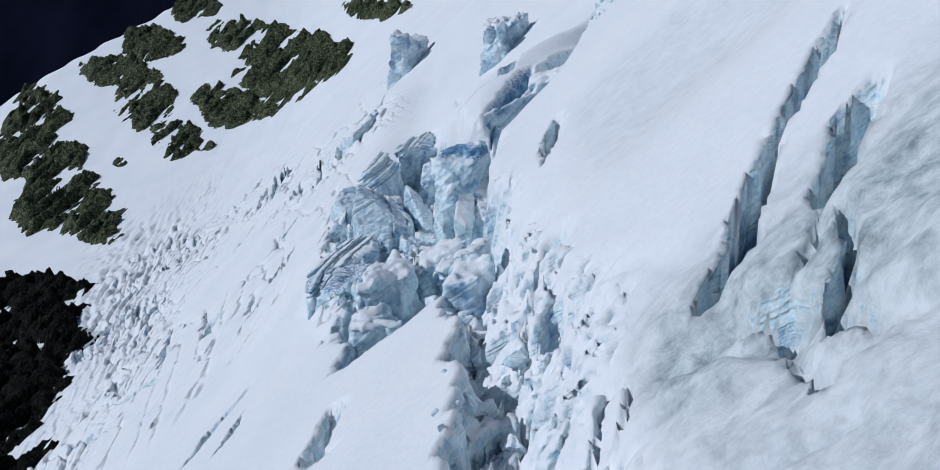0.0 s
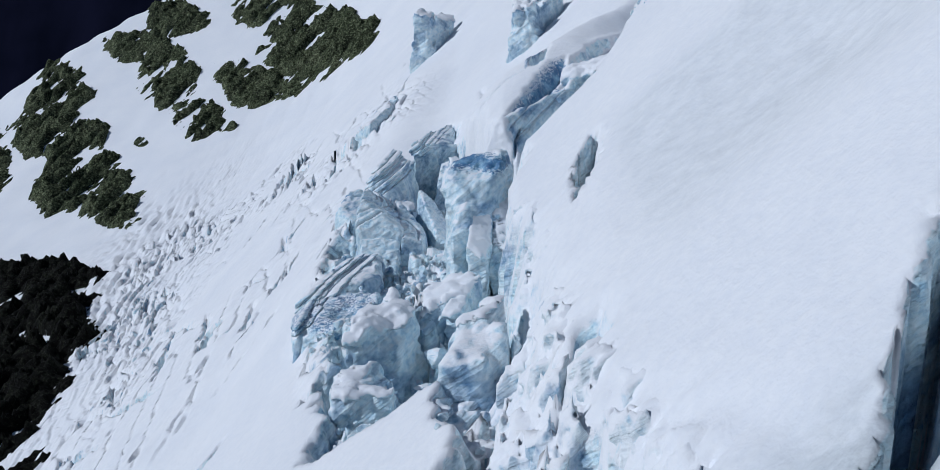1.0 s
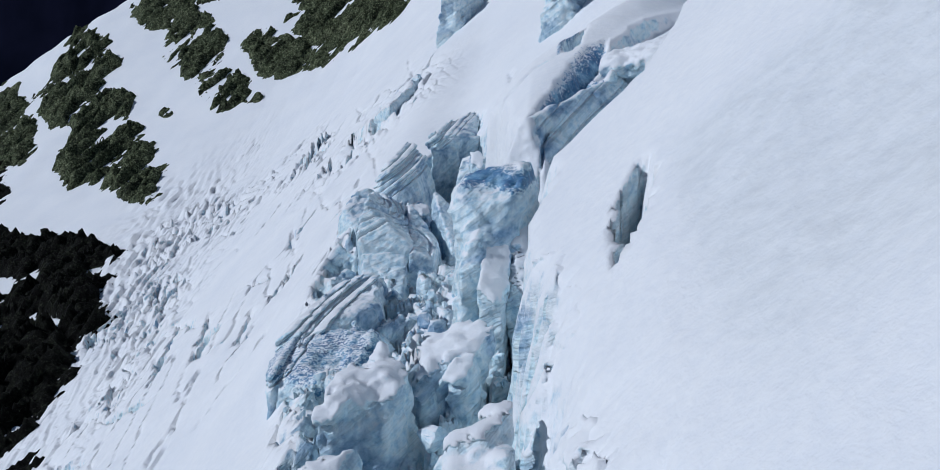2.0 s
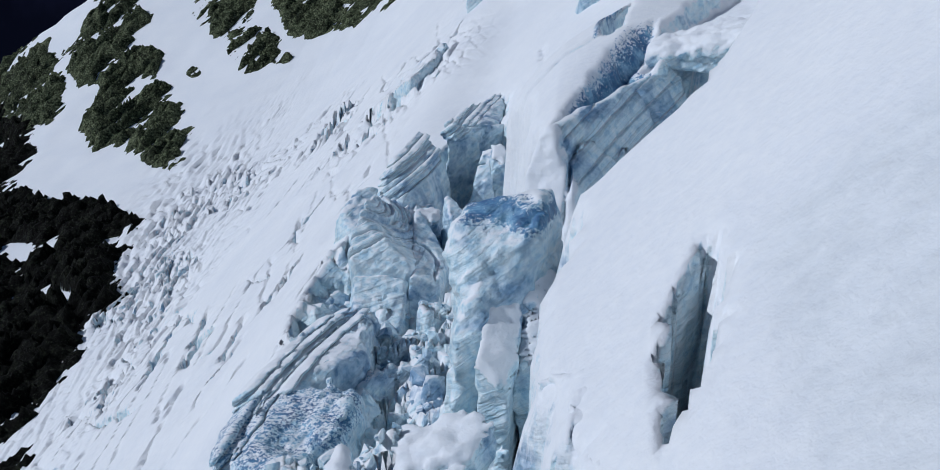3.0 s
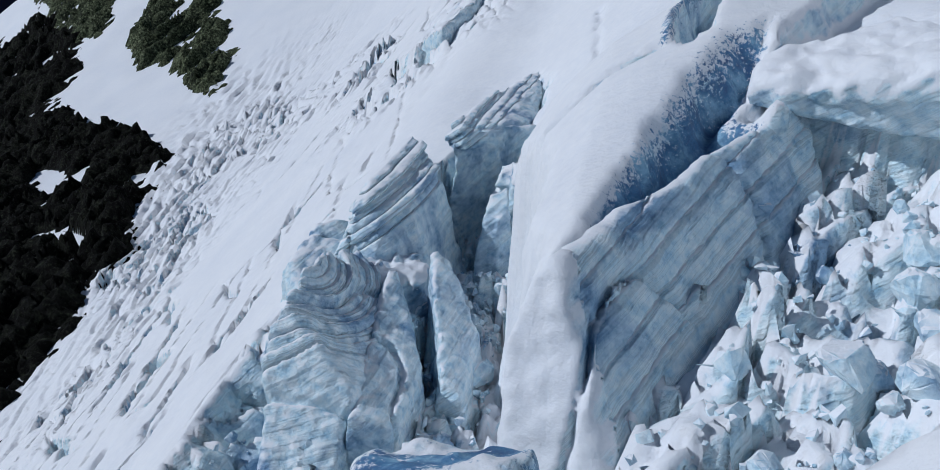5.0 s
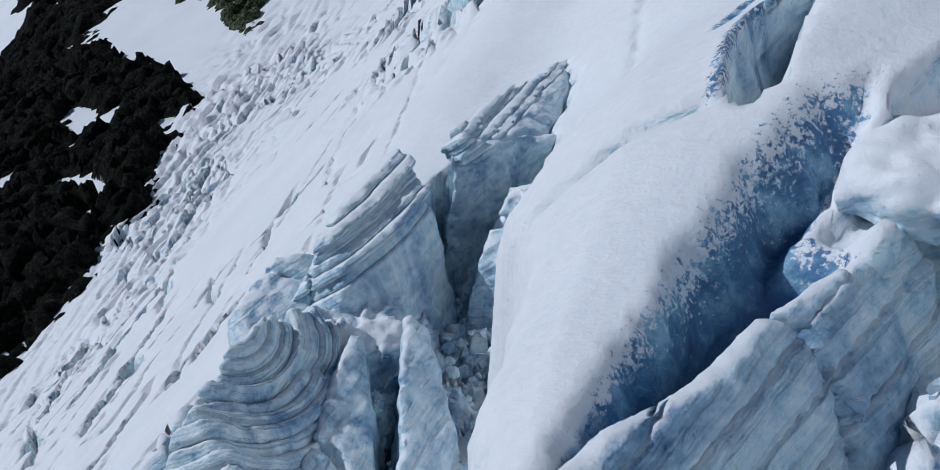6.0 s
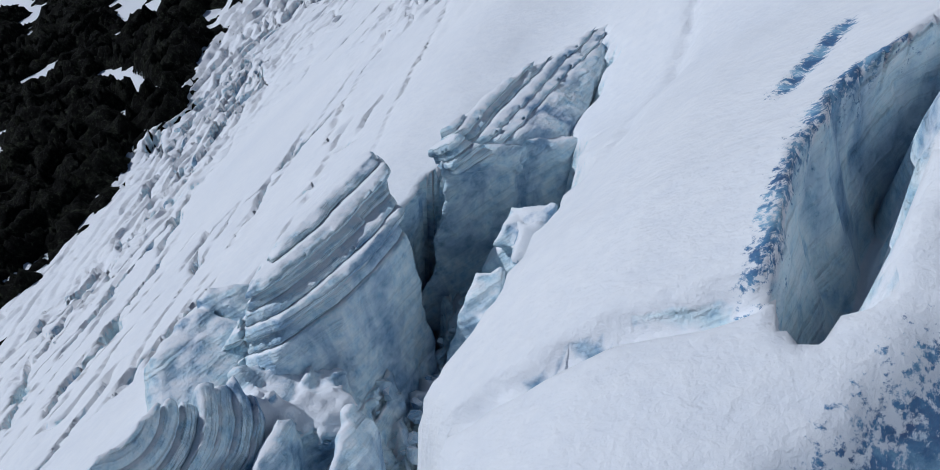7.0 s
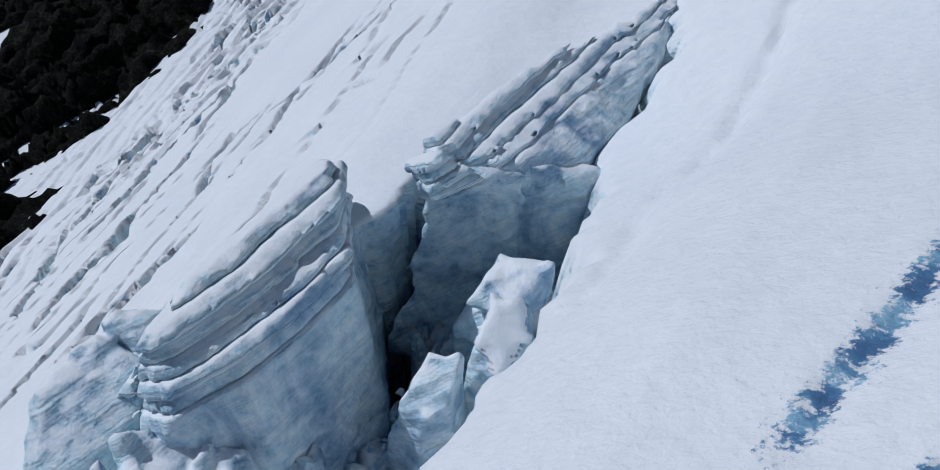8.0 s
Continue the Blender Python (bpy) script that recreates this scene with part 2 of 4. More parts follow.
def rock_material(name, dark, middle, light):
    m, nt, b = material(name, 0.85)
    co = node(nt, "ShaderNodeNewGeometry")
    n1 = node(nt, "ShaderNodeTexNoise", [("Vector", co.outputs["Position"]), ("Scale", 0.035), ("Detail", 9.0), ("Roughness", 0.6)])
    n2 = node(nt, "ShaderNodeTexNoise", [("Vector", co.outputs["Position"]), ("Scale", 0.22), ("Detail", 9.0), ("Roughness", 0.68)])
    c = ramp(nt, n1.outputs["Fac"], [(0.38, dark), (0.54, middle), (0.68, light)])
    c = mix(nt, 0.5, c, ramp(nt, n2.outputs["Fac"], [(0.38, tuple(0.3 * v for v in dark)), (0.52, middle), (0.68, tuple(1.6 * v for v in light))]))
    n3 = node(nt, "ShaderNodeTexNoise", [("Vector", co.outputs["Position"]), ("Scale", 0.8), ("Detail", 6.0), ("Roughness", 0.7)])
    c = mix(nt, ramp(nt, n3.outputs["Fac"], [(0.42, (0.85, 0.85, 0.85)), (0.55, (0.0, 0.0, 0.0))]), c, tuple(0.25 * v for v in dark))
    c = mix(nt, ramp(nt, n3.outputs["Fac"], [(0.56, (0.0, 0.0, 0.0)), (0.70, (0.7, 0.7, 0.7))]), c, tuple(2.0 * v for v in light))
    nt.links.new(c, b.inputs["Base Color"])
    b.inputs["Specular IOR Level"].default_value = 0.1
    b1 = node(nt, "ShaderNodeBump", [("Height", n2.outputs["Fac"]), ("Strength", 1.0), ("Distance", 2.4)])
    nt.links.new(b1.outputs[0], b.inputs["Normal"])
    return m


SNOW = firn_material("wind_packed_snow", -0.10, 0.15, (0.68, 0.84, 0.90))
ICE = firn_material("layered_glacier_ice", 0.62, 0.90, (0.63, 0.79, 0.87))
CRUMBLE = firn_material("crumbling_glacier_ice", 0.25, 0.65, (0.74, 0.82, 0.86))
ROCK = rock_material("mossy_olive_rock", (0.018, 0.024, 0.013), (0.085, 0.105, 0.055), (0.22, 0.24, 0.14))
# rock of the lower walls: their shade is put into a near-black colour
SHADED_ROCK = rock_material("rock_in_shade", (0.0015, 0.0015, 0.0015), (0.006, 0.007, 0.005), (0.026, 0.030, 0.018))
VALLEY = valley_material()


# ---------------------------------------------------------------- the lie of the glacier
def left_slope(x, y):
    """The wide snow slope below the icefall, which curves up to the far crest."""
    z = sum(np.interp(x + k, [-900, -400, -270, -190, -140, 40, 300], [-460, -190, -145, -112, -94, 73, 280]) for k in (-36, -18, 0, 18, 36)) / 5
    z = z + 0.1 * (np.maximum(y, 170) - 230)
    z = z + 6.0 * np.exp(-((x + 30) / 12) ** 2 - ((y - 185) / 32) ** 2)
    z = z - 6.5 * step(-30, -12, x) * step(195, 225, y) * step(420, 300, y)
    return z + 0.0008 * np.maximum(y - 500, 0) ** 2


def shoulder(x, y):
    """The smooth snow shoulder above the icefall; past the wide crevasse it lies flatter."""
    z = 31 + x + 0.08 * (np.minimum(y, 200) - 128) - 0.25 * np.maximum(y - 205, 0) + 1.3 * step(184, 196, y) * step(-6, 0, x)
    flat = step(0, 6, -along(x, y, 4, 148, 23, 172)[1] - 8) * (1 - 0.55 * step(-1, 9, -along(x, y, 1.8, 171.7, 14, 190)[1] - 4))
    return z - 0.62 * np.maximum(x - 2, 0) * flat


def along(x, y, ax, ay, bx, by):
    """Metres along and across the line from a to b, across is positive to its right."""
    l = math.hypot(bx - ax, by - ay)
    ux, uy = (bx - ax) / l, (by - ay) / l
    return (x - ax) * ux + (y - ay) * uy, (x - ax) * uy - (y - ay) * ux, l


def crevasse(x, y, z, ax, ay, bx, by, width, depth, tip=0.25, seed=0, wave=0.5):
    """Cuts a crevasse from a to b into the height z."""
    s, d, l = along(x, y, ax, ay, bx, by)
    d = d + width * wave * grain(s * 0.25, d * 0, d * 0 + seed, seed) + 0.35 * grain(s * 0.9, d * 0.4, d * 0, seed + 1) + 0.2 * grain(s * 2.2, d * 0.6, d * 0, seed + 2)
    half = 0.5 * width * np.clip(np.minimum(s, l - s) / (tip * l), 0, 1) ** 0.6
    wall = step(0, 0.6, half - np.abs(d))
    return z - depth * wall * np.clip(half * 2 / width, 0, 1)


def shoulder_edge(y):
    return np.interp(y, [30, 57, 72, 87, 100, 116, 133, 148, 152, 158, 164, 168.5, 171.5, 175, 182, 197, 210, 223, 237, 255, 280], [9, 9, 9, 7, 5, 4, 3, 4, 5.2, 7.2, 7.2, 4.6, 1.0, -0.2, -1.5, -4, -5, -4.5, -9.5, -9.5, -20])


def terrace_rim(y):
    return np.interp(y, [40, 90, 98, 102.5, 107, 115, 125, 140, 155, 175, 200, 212, 222, 232, 245, 256], [-1, -1.8, -2.6, -14, -16, -17.2, -19.5, -25, -29, -29.5, -31, -28, -25, -21, -16, -9])


# deep crevasses of the shoulder, as (ends, width, depth, tip, seed, wave)
GAPING = ((9.3, 112, 11.6, 127.0, 2.6, 24, 0.35, 3, 0.2), (15, 56, 31, 80, 2.5, 18, 0.12, 8, 0.35), (22, 56, 28, 66, 3.2, 13, 0.25, 9, 0.3))


def hollow_brim(s):
    return np.interp(s, [0, 4, 7, 13, 20, 25, 29], [1.6, 2.0, 2.8, 4.8, 6.8, 7.4, 5.0])


def hollow_end(d):
    """Where the hollow and its painted shade end, in metres along the fin."""
    return 18.5 + 4.0 * np.clip(d - 2.6, 0, 3)


def far_lip(x):
    """The edge of the snow hump over the upper end of the wide crevasse."""
    return np.interp(x, [0, 12, 14.5, 17, 20, 26], [197, 194.5, 193.0, 192.0, 190.4, 189])


def lens(x, y):
    """How far across the lens-shaped crevasse a place lies, 0 to 1, and the crevasse's width there."""
    a = np.interp(y, [195.5, 198, 203, 206.4, 209, 211.7, 213.5, 216], [7.5, 6.4, 6.45, 7.0, 7.4, 8.3, 9.8, 11.6])
    b = np.interp(y, [195.5, 197.4, 202, 207, 212, 214, 216], [7.5, 8.9, 10.1, 10.9, 11.4, 11.7, 11.7])
    return (x - a) / np.maximum(b - a, 0.1), b - a


def height(x, y):
    fret = 0.4 + 0.6 * step(150, 120, y)
    wob = 1.3 * grain(x * 0 + 3, y * 0.15, x * 0, 5) + fret * (0.7 * grain(x * 0.2, y * 0.5, x * 0, 6) + 0.3 * grain(x * 0.7, y * 1.1, x * 0, 7))
    low = left_slope(x, y)
    edge = shoulder_edge(y) + wob + step(212, 222, y) * (1.2 * grain(x * 0.1, y * 0.32, x * 0, 8) + 0.7 * grain(x * 0.3, y * 0.9, x * 0, 9))
    left = terrace_rim(y) + wob
    floor = np.interp(y, [40, 60, 90, 98, 104, 115, 130, 150, 170, 190, 210, 225, 240, 256], [23, 24, 25, 22, 14, 12.5, 12, 10, 8, 8, 8, 6.5, 7, 17])
    high = shoulder(x, y)
    # jumbled ice on the terrace
    jx, jy = x * 0.16 + 0.35 * grain(x * 0.3, y * 0.3, x * 0, 31), y * 0.16 + 0.35 * grain(x * 0.3, y * 0.3, x * 0, 32)
    j1, j2, who, leanj = cells(jx, jy, 21, True)
    k1, k2, whk, leank = cells(jx * 2.7, jy * 2.7, 22, True)
    jumble = 2.0 * who + 3.0 * leanj + 0.9 * whk + 1.6 * leank - 4.0 * step(0.16, 0.03, j2 - j1) - 1.4 * step(0.16, 0.03, k2 - k1) + 0.35 * rough(x * 0.8, y * 0.8, x * 0, 3, 33)
    pit = step(-1.2, 1.2, x - left) * step(258, 252, y)
    z = low + (np.minimum(low + 1, floor + jumble) - low) * pit
    far = step(228, 254, y)
    back = 1.4 + 6.5 * step(130, 100, y)
    z = z + (high + (low - high) * far - z) * step(0, 1, (x - edge + back) / (back + 1.0))
    z = z + 0.4 * (jumble - 0.6) * np.exp(-((x - edge + 2) / 3.2) ** 2) * step(135, 105, y) * step(35, 50, y)
    z = z + 8.0 * np.exp(-((x + 7) / 6) ** 2 - ((y - 138) / 7) ** 2) * pit - 7 * np.exp(-((x - 3.5) / 2.0) ** 2 - ((y - 104) / 5) ** 2)
    z = z - 5 * np.exp(-((x - 8.8) / 1.1) ** 4 - ((y - 88) / 2.2) ** 4) - 6 * np.exp(-((x - 7.2) / 0.9) ** 4 - ((y - 75) / 1.5) ** 4)
    # a facet that leans away beside the slot
    z = z - 0.018 * np.clip(124 - y, 0, 14) * np.clip(x - 11, 0, 18) * step(84, 106, y)
    # folds in the snow
    for ax, ay, bx, by, wide, deep in ((12, 56, 24, 37, 1.2, 1.1), (15, 57, 23, 41, 0.8, 0.9), (6, 84, 16, 62, 1.0, 0.5), (15.7, 56.6, 18.1, 51.2, 0.6, 1.3), (18.1, 51.2, 21.6, 43.5, 0.6, 1.3),
                                       (13.9, 54.8, 17.4, 49.4, 0.5, 0.8), (17.4, 49.4, 19.5, 44.6, 0.5, 0.8), (14.3, 40.0, 17.1, 39.8, 0.6, 1.6), (13.6, 56.0, 17.0, 52.0, 0.7, 1.1), (17.0, 52.0, 23.0, 47.0, 0.7, 1.1)):
        s, d, l = along(x, y, ax, ay, bx, by)
        d = d + 0.8 * grain(s * 0.3, s * 0, s * 0, 41)
        z = z - deep * np.exp(-(d / wide) ** 2) * step(-2, 2, s) * step(l + 3, l - 2, s)
    # hollow behind the fin's crest
    s, d, l = along(x, y, 1.8, 171.7, 14, 190)
    d = -d + 0.5 * grain(s * 0.35, d * 0.2, d * 0, 43) + 0.35 * grain(s * 1.3, d * 0.5, d * 0, 48)
    brim = hollow_brim(s)
    z = z - 2.0 * brim * np.clip((brim - d) / brim, 0, 1) ** 1.5 * step(-3.0, -2.0, d) * step(0, 5, s) * step(3, -1, s - hollow_end(d))
    z = z - 7.0 * step(-3.0, -2.0, d) * step(0.8, 0.2, d) * step(-0.6, 0.8, s) * step(18, 13, s)
    # the snow hump that closes the wide crevasse beyond the fin
    hump = 42.2 + 0.3 * (x - 15) + 0.5 * grain(x * 0.2, y * 0.2, x * 0, 57) + 0.22 * rough(x * 0.5, y * 0.9, x * 0, 3, 58)
    hump = hump - 2.6 * np.exp(-np.maximum(y - far_lip(x), 0) / 0.8)
    z = z + (hump - z) * step(15.5, 21.5, s - 3.5 * step(2.0, -0.5, d) + 0.4 * wob + 0.9 * rough(x * 0.45, y * 0.45, x * 0, 3, 56)) * step(4.2, 2.2, d) * step(40, 26, x)
    # the wide crevasse between the two shoulders
    d2 = along(x, y, 1.8, 171.7, 14, 190)[1]
    lip = np.interp(x, [-4, 4, 14, 18, 23, 40], [146, 147, 148, 155, 168, 212])
    inside = step(0, 1.6, y - lip + 0.5 * wob) * step(0, 0.8, d2 - 0.3 * wob) * step(-6, 2, x + 1) * step(0, 0.7, far_lip(x) - y + 0.35 * wob + 0.5 * grain(x * 0.9, y * 0.2, x * 0, 59))
    z = z + inside * (np.minimum(32.0 + 0.3 * (x - 15) + 1.8 * step(15, 19, x) * step(172, 186, y) + 0.8 * jumble, z) - z)
    # deep cracks at the foot of the layered wall and between the towers
    z = crevasse(x, y, z, 7.5, 174.5, 14.0, 187.5, 1.2, 4, 0.3, 13)
    z = crevasse(x, y, z, 14.6, 182.5, 15.2, 189.6, 1.9, 10, 0.25, 19)
    z = crevasse(x, y, z, -15.2, 218, -20.6, 237.5, 3.0, 30, 0.12, 14, 0.12)
    z = crevasse(x, y, z, -12.0, 194, -15.4, 208, 1.8, 10, 0.2, 15)
    # lens-shaped crevasse above it: one side slopes in, the other is sheer
    u, wide = lens(x + 0.3 * grain(x * 0.5, y * 0.5, x * 0, 44) + 0.15 * grain(x * 1.4, y * 1.4, x * 0, 47), y)
    z = z - 8.5 * np.clip(wide / 3.0, 0, 1) * np.clip(u / 0.8, 0, 1) ** 0.75 * step(1.02, 0.92, u)
    # a step above it, and the crack that leads to its tip
    for ax, ay, bx, by, deep, fade in ((5.3, 211, 7.8, 222, 0.45, 1.6),):
        s, d, l = along(x, y, ax, ay, bx, by)
        d = d + 0.2 * grain(s * 0.35, s * 0, s * 0, 45)
        z = z - deep * step(-0.18, 0.18, d) * np.exp(-np.maximum(d, 0) / fade) * step(-0.5, 2, s) * step(l + 0.5, l - 1, s)
    s, d, l = along(x, y, -3.0, 195.7, 6.6, 197.8)
    d = d + 0.25 * grain(s * 0.35, s * 0, s * 0, 46)
    z = z - (2.4 * np.exp(-(d / 0.42) ** 2) + 0.5 * step(-0.3, 0.3, d) * np.exp(-np.maximum(d, 0) / 1.6)) * step(-0.5, 2, s) * step(l + 0.5, l - 1, s)
    scarp = 0 * x
    for ax, ay, bx, by in ((-3, 262, -1.0, 236), (-1.0, 236, -2.6, 230), (-2.6, 230, -1.5, 219)):
        s, d, l = along(x, y, ax, ay, bx, by)
        scarp = np.maximum(scarp, step(-0.2, 0.3, d + 0.4 * grain(s * 0.4, s * 0, s * 0, 46)) * step(1.7, 0.3, d) * step(-1, 0.5, s) * step(l + 1, l - 0.5, s))
    z = z - 0.75 * scarp + 0.5 * scarp * rough(x * 0.9, y * 0.9, x * 0, 3, 49)
    for cut in GAPING:
        z = crevasse(x, y, z, *cut)
    z = crevasse(x, y, z, 20, 43.5, 22.5, 55, 1.3, 9, 0.2, 10)
    z = crevasse(x, y, z, 17, 46, 22, 58, 1.3, 1.5, 0.3, 16)
    z = crevasse(x, y, z, 17.9, 47.0, 17.4, 40.6, 1.2, 4, 0.3, 18)
    z = crevasse(x, y, z, 8.5, 47, 10.5, 58, 0.9, 3, 0.3, 17)
    # crevasses of the lower slope
    for ax, ay, bx, by, wide in ((-60, 260, -52, 279, 1.4), (-38, 255, -40, 268, 0.9), (-66, 226, -76, 252, 3.2), (-46.5, 221, -48.8, 237, 0.9), (-53, 239, -70, 265, 1.0),
                                 (-79, 229, -110, 256, 2.2), (-42, 254.6, -36, 253.3, 0.8), (-82, 266, -108, 305, 2.0), (-43, 247, -38.6, 249, 0.8), (-51.5, 217, -45.6, 241, 1.0),
                                 (-52, 205, -57, 233, 1.2), (-52.6, 191, -50, 216, 1.0), (-72, 236, -81, 271, 1.4), (-53, 249, -62, 285, 1.3), (-89, 246, -100, 290, 2.4), (-95, 222, -120, 250, 2.4), (-16.5, 93, -13.0, 79, 2.6), (-36, 141, -46, 127, 2.2), (-33, 128, -37, 118, 1.4)):
        z = crevasse(x, y, z, ax, ay, bx, by, 1.5 * wide, 2.5 + 1.5 * wide, 0.4, int(-ax))
    thin = grain(x * 0.16 + y * 0.035, y * 0.022 - x * 0.01, x * 0, 81) + 0.15 * grain(x * 0.6, y * 0.2, x * 0, 82)
    where = step(-0.2, 0.25, rough(x * 0.03, y * 0.02, x * 0 + 3, 2, 83)) * step(-28, -36, x) * step(-135, -115, x) * step(165, 190, y) * step(460, 380, y)
    z = z - 2.4 * np.exp(-(thin / 0.035) ** 2) * where + 0.35 * where * rough(x * 0.35, y * 0.15, x * 0, 3, 84)
    # broken ice below, and in a band across the upper slope
    wx, wy = x + 6 * grain(x * 0.05, y * 0.05, x * 0, 71), y + 6 * grain(x * 0.05, y * 0.05, x * 0, 72)
    wide = np.interp(y, [200, 300, 450, 640], [22, 30, 42, 40])
    middle = np.interp(y, [200, 260, 330, 400, 460, 540, 640], [-122, -124, -142, -150, -170, -190, -205])
    low_band = np.exp(-((x - middle) / wide) ** 4) * step(640, 540, y)
    s, d, l = along(x, y, -118, 500, -38, 300)
    low_band = np.maximum(low_band, 2.4 * np.exp(-(d / 15) ** 2) * step(-30, 20, s) * step(l + 20, l - 30, s) * step(-0.5, 0.3, rough(x * 0.03, y * 0.02, x * 0, 3, 73)))
    low_band = low_band * (0.3 + 0.7 * step(-0.25, 0.2, rough(x * 0.035 + y * 0.01, y * 0.022, x * 0, 4, 76)))
    c1, c2, who, leanc = cells(wx * 0.27 + wy * 0.07, wy * 0.07 - wx * 0.02, 4, True)
    e1, e2, whe, leane = cells(wx * 0.55 + wy * 0.14, wy * 0.17 - wx * 0.04, 6, True)
    ridge = 1 - np.abs(rough(wx * 0.10 + wy * 0.03, wy * 0.03, x * 0, 3, 74))
    fault = (wx + 0.32 * wy) / 6.5 + 0.9 * rough(x * 0.045, y * 0.03, x * 0, 3, 77) + 0.25 * grain(x * 0.3, y * 0.12, x * 0, 78)
    tear = step(-0.35, 0.35, rough(x * 0.06, y * 0.025, x * 0 + 2, 3, 79))
    saw = fault % 1
    z = z + low_band * tear * 3.0 * (np.minimum(saw, (1 - saw) / 0.12) - 0.45)
    z = z + low_band * (0.7 + 0.4 * step(250, 350, y)) * (0.55 + 0.45 * step(0.6, 0.2, tear)) * (1.3 * who + 2.2 * leanc + 0.45 * whe + 1.0 * leane + 1.0 * (ridge - 0.6) - 5.0 * step(0.10, 0.03, c2 - c1) * step(-0.5, 0.1, who) - 2.0 * step(0.12, 0.03, e2 - e1) * step(-0.1, 0.3, whe) + 0.3 * rough(x * 0.6, y * 0.4, x * 0, 2, 75))
    # gentle swells, coarser on the old snow nearest the start
    z = z + step(66, 50, y) * step(8, 13, x) * (0.55 * rough(x * 0.16, y * 0.22, x * 0, 5, 13, 0.6) - 0.35 * np.abs(grain(x * 0.3 + y * 0.1, y * 0.2, x * 0, 14)))
    z = z + 0.5 * grain(x * 0.06, y * 0.05, x * 0, 11) + 0.12 * grain(x * 0.4, y * 0.25, x * 0, 12)
    # beyond the crest the ground falls to the valley
    crest = 880 + 0.25 * (x + 337)
    z = z - 1.6 * np.maximum(y - crest, 0) - 1.2 * np.maximum(-620 - x, 0)
    return np.maximum(z, -900)


def spaced(low, high, core_low, core_high, h, grow_low, grow_high):
    """Coordinates with steps of h in the core, which grow outwards."""
    mid = list(np.arange(core_low, core_high, h))
    up, d = [core_high], h
    while up[-1] < high:
        d *= grow_high
        up.append(up[-1] + d)
    down, d = [core_low - h], h
    while down[-1] > low:
        d *= grow_low
        down.append(down[-1] - d)
    return np.array(down[::-1] + mid + up)


BED = Vector((-0.62, 0.05, 0.78))   # the normal of the ice's yearly layers


def add_layers(ob, values, name="layer"):
    at = ob.data.attributes.new(name, "FLOAT", "POINT")
    at.data.foreach_set("value", np.asarray(values, np.float32).ravel())


def bedding(x, y, z):
    return BED.x * x + BED.y * y + BED.z * z + 0.7 * grain(x * 0.05, y * 0.05, z * 0.05, 61)


